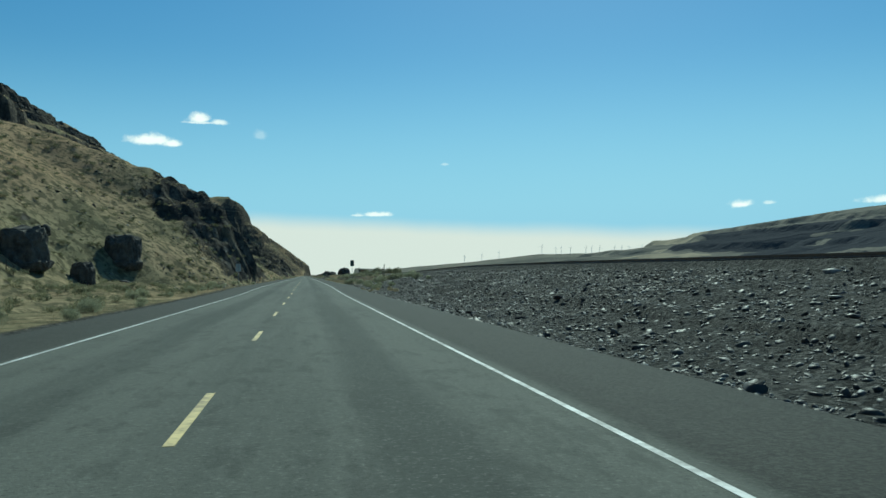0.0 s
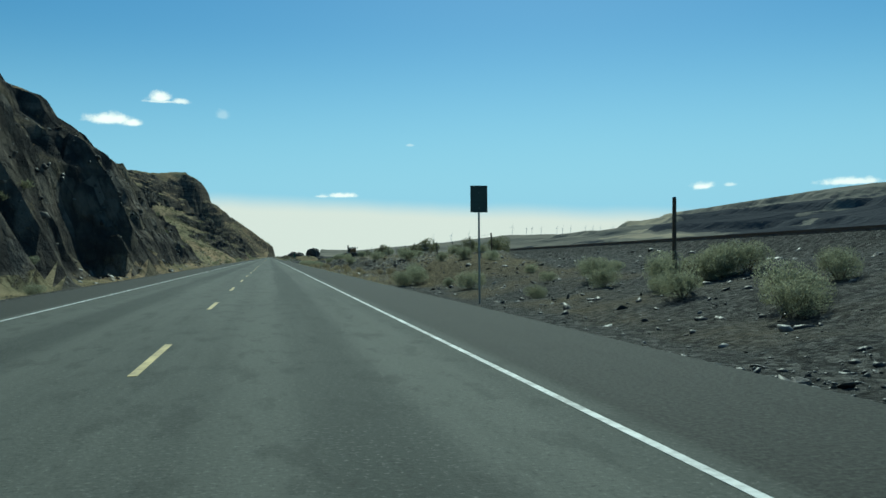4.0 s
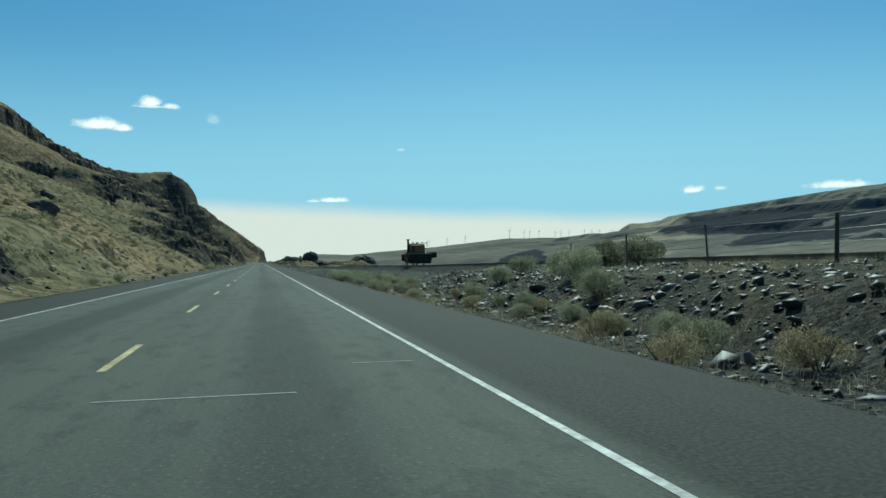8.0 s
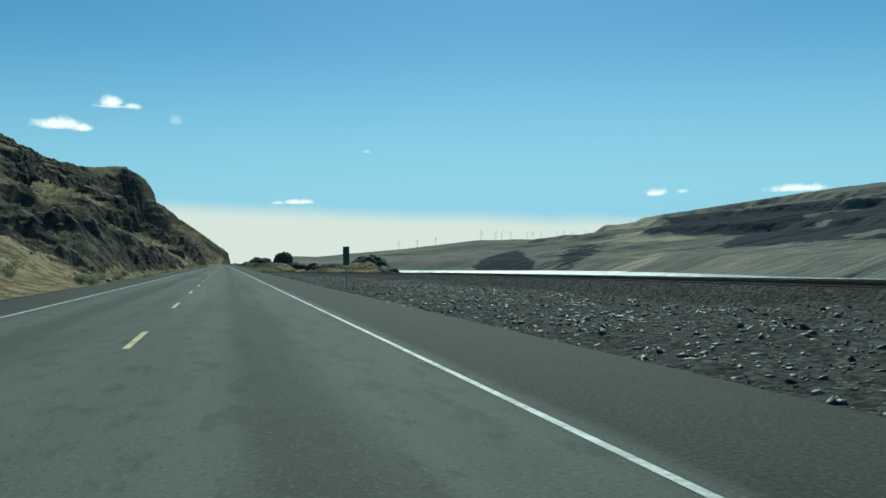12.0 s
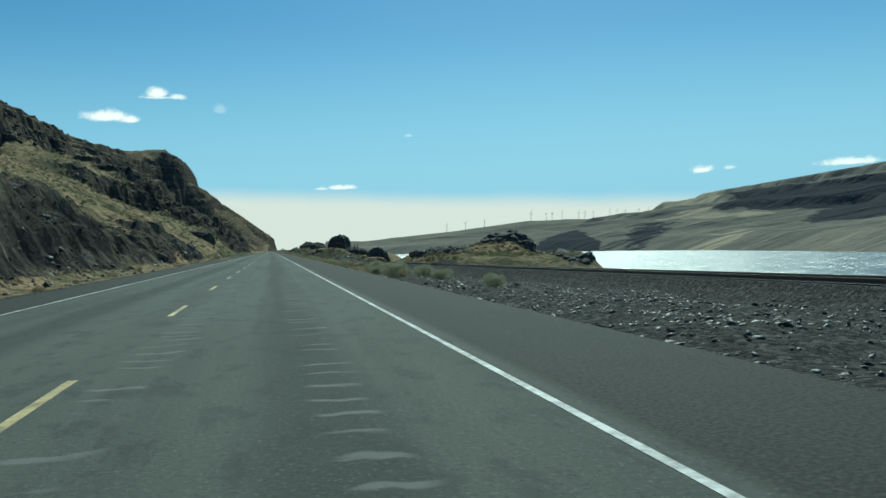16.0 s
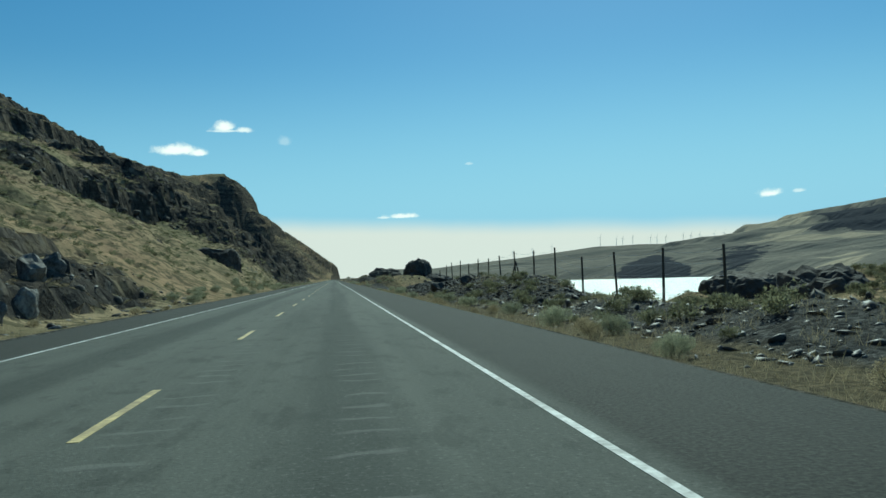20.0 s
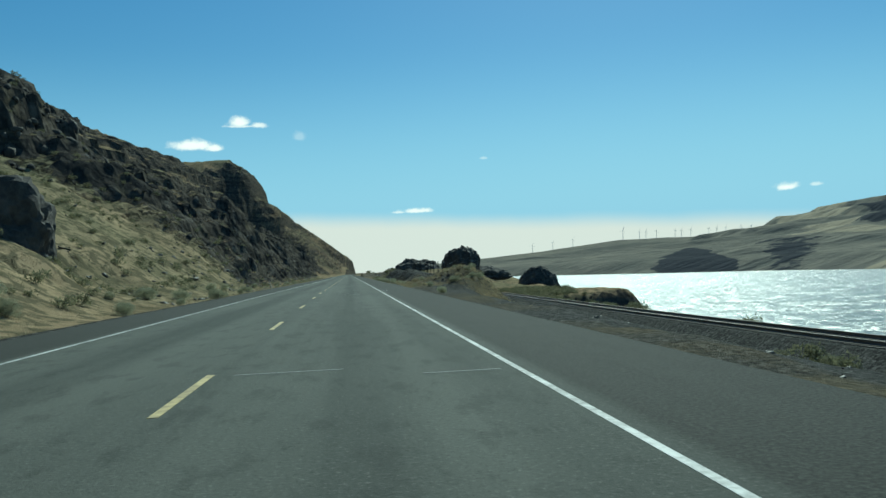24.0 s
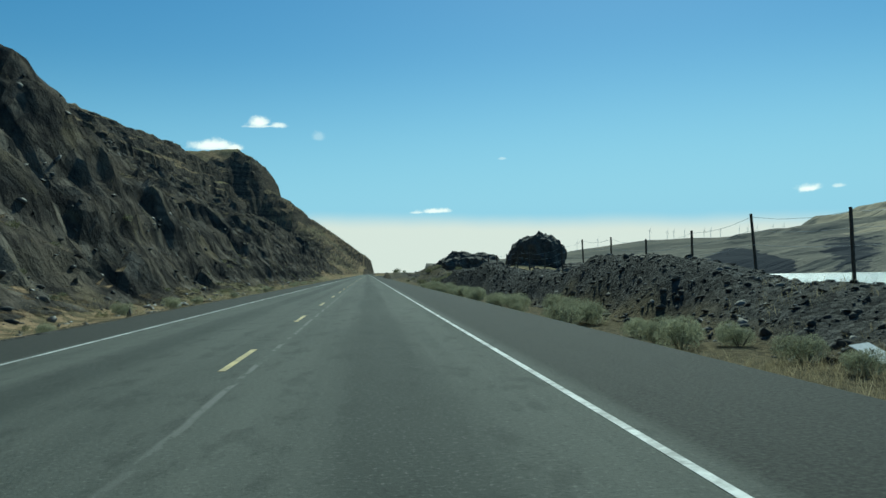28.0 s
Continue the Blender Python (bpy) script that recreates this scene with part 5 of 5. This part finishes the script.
# ---- signs and markers ----
def signpost(kind, x, y, base, top, width, panel, face, label, category, facing=0.0):
    root = empty(kind, (x, y, base), label, category, turn=facing)
    part("post", box(0.06, 0.045, top, (0, 0.02, top / 2), 0.006), STEEL, root)
    part("panel", box(width, 0.006, panel, (0, -0.008, top - panel / 2 + 0.04), 0.0), face, root)
    for dz in (0.2, panel - 0.2):
        part("bolt", rod((0, -0.02, top - dz), (0, -0.008, top - dz), 0.012, 0.012, 6), STEEL, root)
    return root


signpost("road_sign", 8.35, 135.0, height(8.35, 135) - 0.1, 3.6 - height(8.35, 135), 0.60, 0.92, DARKSIGN, "upright dark green road sign on a thin steel post", "road sign")
back = signpost("road_sign", -7.4, 108.2, height(-7.4, 108.2) - 0.1, 3.0, 0.62, 0.95, SIGNFACE, "back of a grey road sign beside the far lane", "road sign", 180.0)
signpost("mile_marker", 9.0, 376.0, height(9, 376) - 0.1, 2.9, 0.42, 1.2, GREEN, "narrow green mile marker on a steel post", "road sign")


def delineator(x, y, high, face, label):
    root = empty("delineator_post", (x, y, height(x, y) - 0.05), label, "marker post", "roadside markers")
    part("blade", box(0.06, 0.012, high, (0, 0, high / 2), 0.003), face, root)
    part("reflector", box(0.05, 0.006, 0.09, (0, -0.01, high - 0.08), 0.0), WHITESIGN, root)


delineator(7.9, 385.7, 0.55, WHITESIGN, "thin white delineator post beside the shoulder")
delineator(7.3, 757.6, 1.1, SIGNFACE, "grey delineator post among dry grass")
fallen = empty("fallen_sign", (10.0, 763.4, height(10.0, 763.4) + 0.2), "bent white sign plate leaning on rubble", "sign plate", turn=20)
plate = part("plate", box(0.6, 0.01, 0.6, (0, 0, 0), 0.002, Euler((-1.12, 0, 0.15)).to_matrix().to_4x4()), WHITESIGN, fallen)
part("stub", box(0.05, 0.05, 0.5, (0, 0.05, -0.2), 0.005), STEEL, fallen)

# white ticks beside the edge line
for y in (90.5, 419.2, 537.6, 696.7):
    tick = part("survey_tick", box(0.42, 0.09, 0.006, (3.9, y, 0.003 + float(dip(y)))), WHITE, road)
for x0, x1, y in ((0.2, 1.9, 221.9), (2.6, 3.3, 223.9), (0.3, 1.6, 653.5), (2.5, 3.4, 652.7), (0.6, 1.8, 585.9), (0.4, 1.7, 176.0), (1.2, 2.2, 690.5)):
    part("crack_filler", box(x1 - x0, 0.05, 0.005, ((x0 + x1) / 2, y, 0.002), 0.0, Matrix.Rotation(0.03, 4, "Z")), FILLER, road)


# ---- fences and poles ----
def wire_run(name, points, radius, material, parent):
    bm = bmesh.new()
    for a, b in zip(points[:-1], points[1:]):
        piece = rod(a, b, radius, radius, 4)
        mesh = bpy.data.meshes.new("piece")
        piece.to_mesh(mesh)
        piece.free()
        bm.from_mesh(mesh)
        bpy.data.meshes.remove(mesh)
    return part(name, bm, material, parent)


def wire_fence(x, y0, y1, gap, tall, label, seed):
    r = random.Random(seed)
    root = empty("wire_fence", (0, 0, 0), label, "fence")
    tops = []
    for k in range(int((y1 - y0) / gap) + 1):
        y = y0 + gap * k
        z = height(x, y)
        tip = (x + r.uniform(-0.08, 0.08), y + r.uniform(-0.1, 0.1), z + tall * r.uniform(0.92, 1.08))
        part("fence_post", rod((x, y, z - 0.3), tip, 0.04 if k % 3 else 0.06, 0.035 if k % 3 else 0.05, 6), POLE if k % 3 == 0 else RAIL, root)
        tops.append(Vector(tip))
    for share in (0.93, 0.68, 0.42):
        wire_run("wire", [p - Vector((0, 0, tall * (1 - share))) for p in tops], 0.0045, STEEL, root)


field_fence = empty("picket_fence", (-29, 84, height(-29, 84)), "short weathered picket fence at the foot of the slope", "fence")
for k in range(11):
    x = -3.3 + 0.62 * k
    z = height(-29 + x, 84) - height(-29, 84)
    part("picket", box(0.09, 0.03, 1.15, (x, 0, z + 0.5), 0.006), POLE, field_fence)
for z in (0.3, 0.8):
    rise = (height(-25.5, 84) - height(-32.5, 84)) / 2
    part("rail", rod((-3.5, 0.04, z - rise), (3.2, 0.04, z + rise), 0.03, 0.03, 6), POLE, field_fence)
wire_fence(15.55, 160, 251, 6.05, 1.25, "sagging wire fence with dark posts beside the railway", 1)


def tall_fence(x, y0, y1, gap, top, braced, label, seed):
    """Tall, uneven posts along the top of a bank, slung with wires; one post is braced on both sides."""
    r = random.Random(seed)
    root = empty("tall_fence", (0, 0, 0), label, "fence", "tall fences on the banks")
    heads = []
    for k in range(int((y1 - y0) / gap) + 1):
        y = y0 + gap * k
        z = height(x, y)
        rise = top - 1.0 * (1 - float(smooth(y, 574, 590)))
        tip = Vector((x + r.uniform(-0.12, 0.12), y + r.uniform(-0.15, 0.15), min(max(rise + r.uniform(-0.3, 0.2), z + 1.4), z + 2.7)))
        part("fence_post", rod((x, y, z - 0.4), tip, 0.06, 0.05, 8), POLE, root)
        if k == braced:
            for way in (-1, 1):
                part("brace", rod((x, y + way * 2.2, height(x, y + way * 2.2) - 0.2), (x, y + 0.08 * way, tip.z - 0.75), 0.06, 0.05, 6), POLE, root)
        heads.append(tip)
    for drop, sag in ((0.12, 0.14), (0.6, 0.08), (1.1, 0.05)):
        points = []
        for a, b in zip(heads[:-1], heads[1:]):
            points += [a.lerp(b, s / 3) - Vector((0, 0, drop + sag * 4 * (s / 3) * (1 - s / 3))) for s in range(3)]
        points.append(heads[-1] - Vector((0, 0, drop)))
        wire_run("wire", points, 0.006, STEEL, root)


tall_fence(15.3, 563.5, 648, 5.6, 2.75, 6, "tall weathered fence posts with wire on a rubble bank", 5)
tall_fence(15.5, 731.6, 852, 5.9, 2.7, -1, "tall weathered fence posts with sagging wire above rubble", 6)
one = empty("wooden_post", (13.0, 130.0, height(13.0, 130.0) - 0.3), "lone weathered wooden post standing among sagebrush", "post")
part("pole", rod((0, 0, 0), (0.04, 0, 3.1 - height(13.0, 130.0)), 0.075, 0.06, 8), POLE, one)
part("post_cap", rod((0.04, 0, 3.1 - height(13.0, 130.0)), (0.04, 0, 3.13 - height(13.0, 130.0)), 0.065, 0.05, 8), STEEL, one)
far_pole = empty("utility_pole", (-201, 1315, height(-201, 1315) - 1), "small pole on the ridge line", "utility pole")
part("pole", rod((0, 0, 0), (0, 0, 9), 0.3, 0.25, 6), POLE, far_pole)


# ---- ballast regulator on the track ----
def ballast_regulator(y):
    root = empty("ballast_regulator", (RAIL_X, y, rail_z(y) + 0.17), "orange and black railway ballast machine standing on the track", "rail machine")
    part("chassis", box(2.3, 8.4, 0.42, (0, 0, 0.85), 0.04), DARK, root)
    for wy in (-2.9, 2.9):
        for wx in (-0.755, 0.755):
            wheel = part("wheel", rod((wx - 0.07, wy, 0.42), (wx + 0.07, wy, 0.42), 0.42, 0.42, 20), RAIL, root)
            part("flange", rod((wx + (0.05 if wx < 0 else -0.08), wy, 0.42), (wx + (0.08 if wx < 0 else -0.05), wy, 0.42), 0.46, 0.46, 20), RAIL, wheel)
        part("axle_box", box(2.1, 0.5, 0.3, (0, wy, 0.55), 0.04), DARK, root)
    cab = part("cab", box(1.9, 2.0, 1.0, (0.1, -0.5, 1.55), 0.05), ORANGE, root, "faded orange lower cab panels")
    part("side_panel", box(0.04, 0.7, 0.8, (-0.88, 0.05, 1.6), 0.01), ORANGE, cab)
    for cx in (-0.8, 1.0):
        for cy in (-1.45, -0.5, 0.45):
            part("cab_pillar", box(0.09, 0.09, 1.0, (cx, cy, 2.5), 0.01), DARK, root)
    for cx in (-0.81, 1.01):
        for cy in (-0.98, -0.02):
            part("window", box(0.02, 0.86, 0.9, (cx, cy, 2.5)), GLASS, root)
    for cy in (-1.47, 0.47):
        part("windscreen", box(1.7, 0.02, 0.9, (0.1, cy, 2.5)), GLASS, root)
    part("rear_locker", box(1.5, 0.8, 1.9, (0.3, -2.0, 1.95), 0.05), ORANGE, root, "dusty orange locker behind the cab")
    roof = part("roof", box(2.1, 2.5, 0.1, (0.1, -0.5, 3.06), 0.03), DARK, root)
    part("lamp_bar", box(2.9, 0.08, 0.06, (0.1, -1.75, 3.2), 0.01), STEEL, roof)
    for k in range(5):
        part("work_lamp", box(0.2, 0.14, 0.16, (-1.25 + 0.67 * k, -1.8, 3.28), 0.03), DARK, roof)
    for cx in (-1.3, 1.5):
        part("mirror", box(0.05, 0.2, 0.42, (cx, -1.7, 2.9), 0.02), DARK, roof)
    part("beacon", rod((0.3, 0.3, 3.11), (0.3, 0.3, 3.36), 0.08, 0.07, 10), ORANGE, roof)
    part("exhaust_stack", rod((-0.85, 1.0, 1.5), (-0.85, 1.0, 3.75), 0.15, 0.15, 12), DARK, root)
    part("stack_cap", box(0.45, 0.36, 0.1, (-0.85, 1.0, 3.8), 0.03), DARK, root)
    hood = part("engine_hood", box(1.7, 2.9, 0.95, (0, 2.6, 1.5), 0.12), ORANGE, root, "dusty orange engine cover")
    for k in range(6):
        part("louvre", box(0.03, 0.25, 0.5, (-0.87, 1.6 + 0.38 * k, 1.5), 0.01), DARK, hood)
    part("handrail", rod((-1.0, 1.4, 2.3), (-1.0, 3.9, 2.3), 0.025, 0.025, 6), STEEL, root)
    for hy in (1.4, 2.6, 3.9):
        part("stanchion", rod((-1.0, hy, 1.1), (-1.0, hy, 2.3), 0.022, 0.022, 6), STEEL, root)
    front = part("front_box", box(2.3, 1.1, 1.0, (-0.1, 4.6, 1.15), 0.08), DARK, root, "black front broom housing")
    for cx in (-0.6, 0.4):
        part("head_lamp", box(0.3, 0.2, 0.2, (cx, 4.2, 1.78), 0.04), STEEL, front)
    plow = part("plow_box", box(3.0, 1.5, 1.35, (0.1, -3.7, 0.95), 0.08), DARK, root, "black steel plow box with a worn rim")
    part("plow_rim", box(3.1, 1.6, 0.08, (0.1, -3.7, 1.66), 0.02), SIGNFACE, plow)
    part("side_wing", box(0.9, 1.2, 0.75, (2.0, -3.6, 1.45), 0.06), DARK, plow)
    for side in (-1, 1):
        wing = part("wing", box(0.14, 2.2, 1.0, (side * 1.75, -1.9, 1.25), 0.03, Matrix.Rotation(side * 0.18, 4, "Z")), ORANGE, root)
        part("wing_ram", rod((side * 1.0, -1.4, 1.9), (side * 1.7, -1.9, 1.5), 0.05, 0.05, 8), STEEL, wing)
    part("step_ladder", box(0.06, 0.5, 1.0, (-1.2, 0.0, 0.7), 0.01), STEEL, root)
    root.scale = (0.95, 0.87, 0.94)
    return root


ballast_regulator(328.6)


# ---- wind turbines on the far ridge ----
def wind_turbine(label):
    root = empty("wind_turbine", (0, 0, 0), label, "wind turbine", "wind farm on the far ridge")
    part("tower", rod((0, 0, -6), (0, 0, 52), 1.7, 1.0, 10), TURBINE, root)
    part("nacelle", box(2.6, 6.5, 2.6, (0, 0.6, 53), 0.5), TURBINE, root)
    part("hub", rod((0, -2.6, 53), (0, -4.2, 53), 1.2, 0.5, 10), TURBINE, root)
    for k in range(3):
        a = radians(20 + 120 * k)
        tip = Vector((math.sin(a) * 25, -3.4, 53 + math.cos(a) * 25))
        part("blade", rod((0, -3.4, 53), tip, 0.95, 0.25, 5), TURBINE, root)
    return root


tower = None
for k in range(15):
    x, y = (1270 + 56 * k + 14 * math.sin(k * 1.9), 4385 + 18 * math.cos(k * 2.3)) if k < 12 else (840 + 95 * (k - 12), 4400)
    m = pose(x, y, height(x, y), 0, 0, 15 + 8 * math.sin(k)) @ Matrix.Scale(0.8, 4)
    if tower is None:
        tower = wind_turbine("slender white wind turbine on a distant bare ridge")
        tower.matrix_world = m
    else:
        made = copy_thing(tower, m)
        for blade in made.children:
            if blade.name.startswith("blade") or blade.name.startswith("hub"):
                blade.rotation_euler = (0, 0, 0)
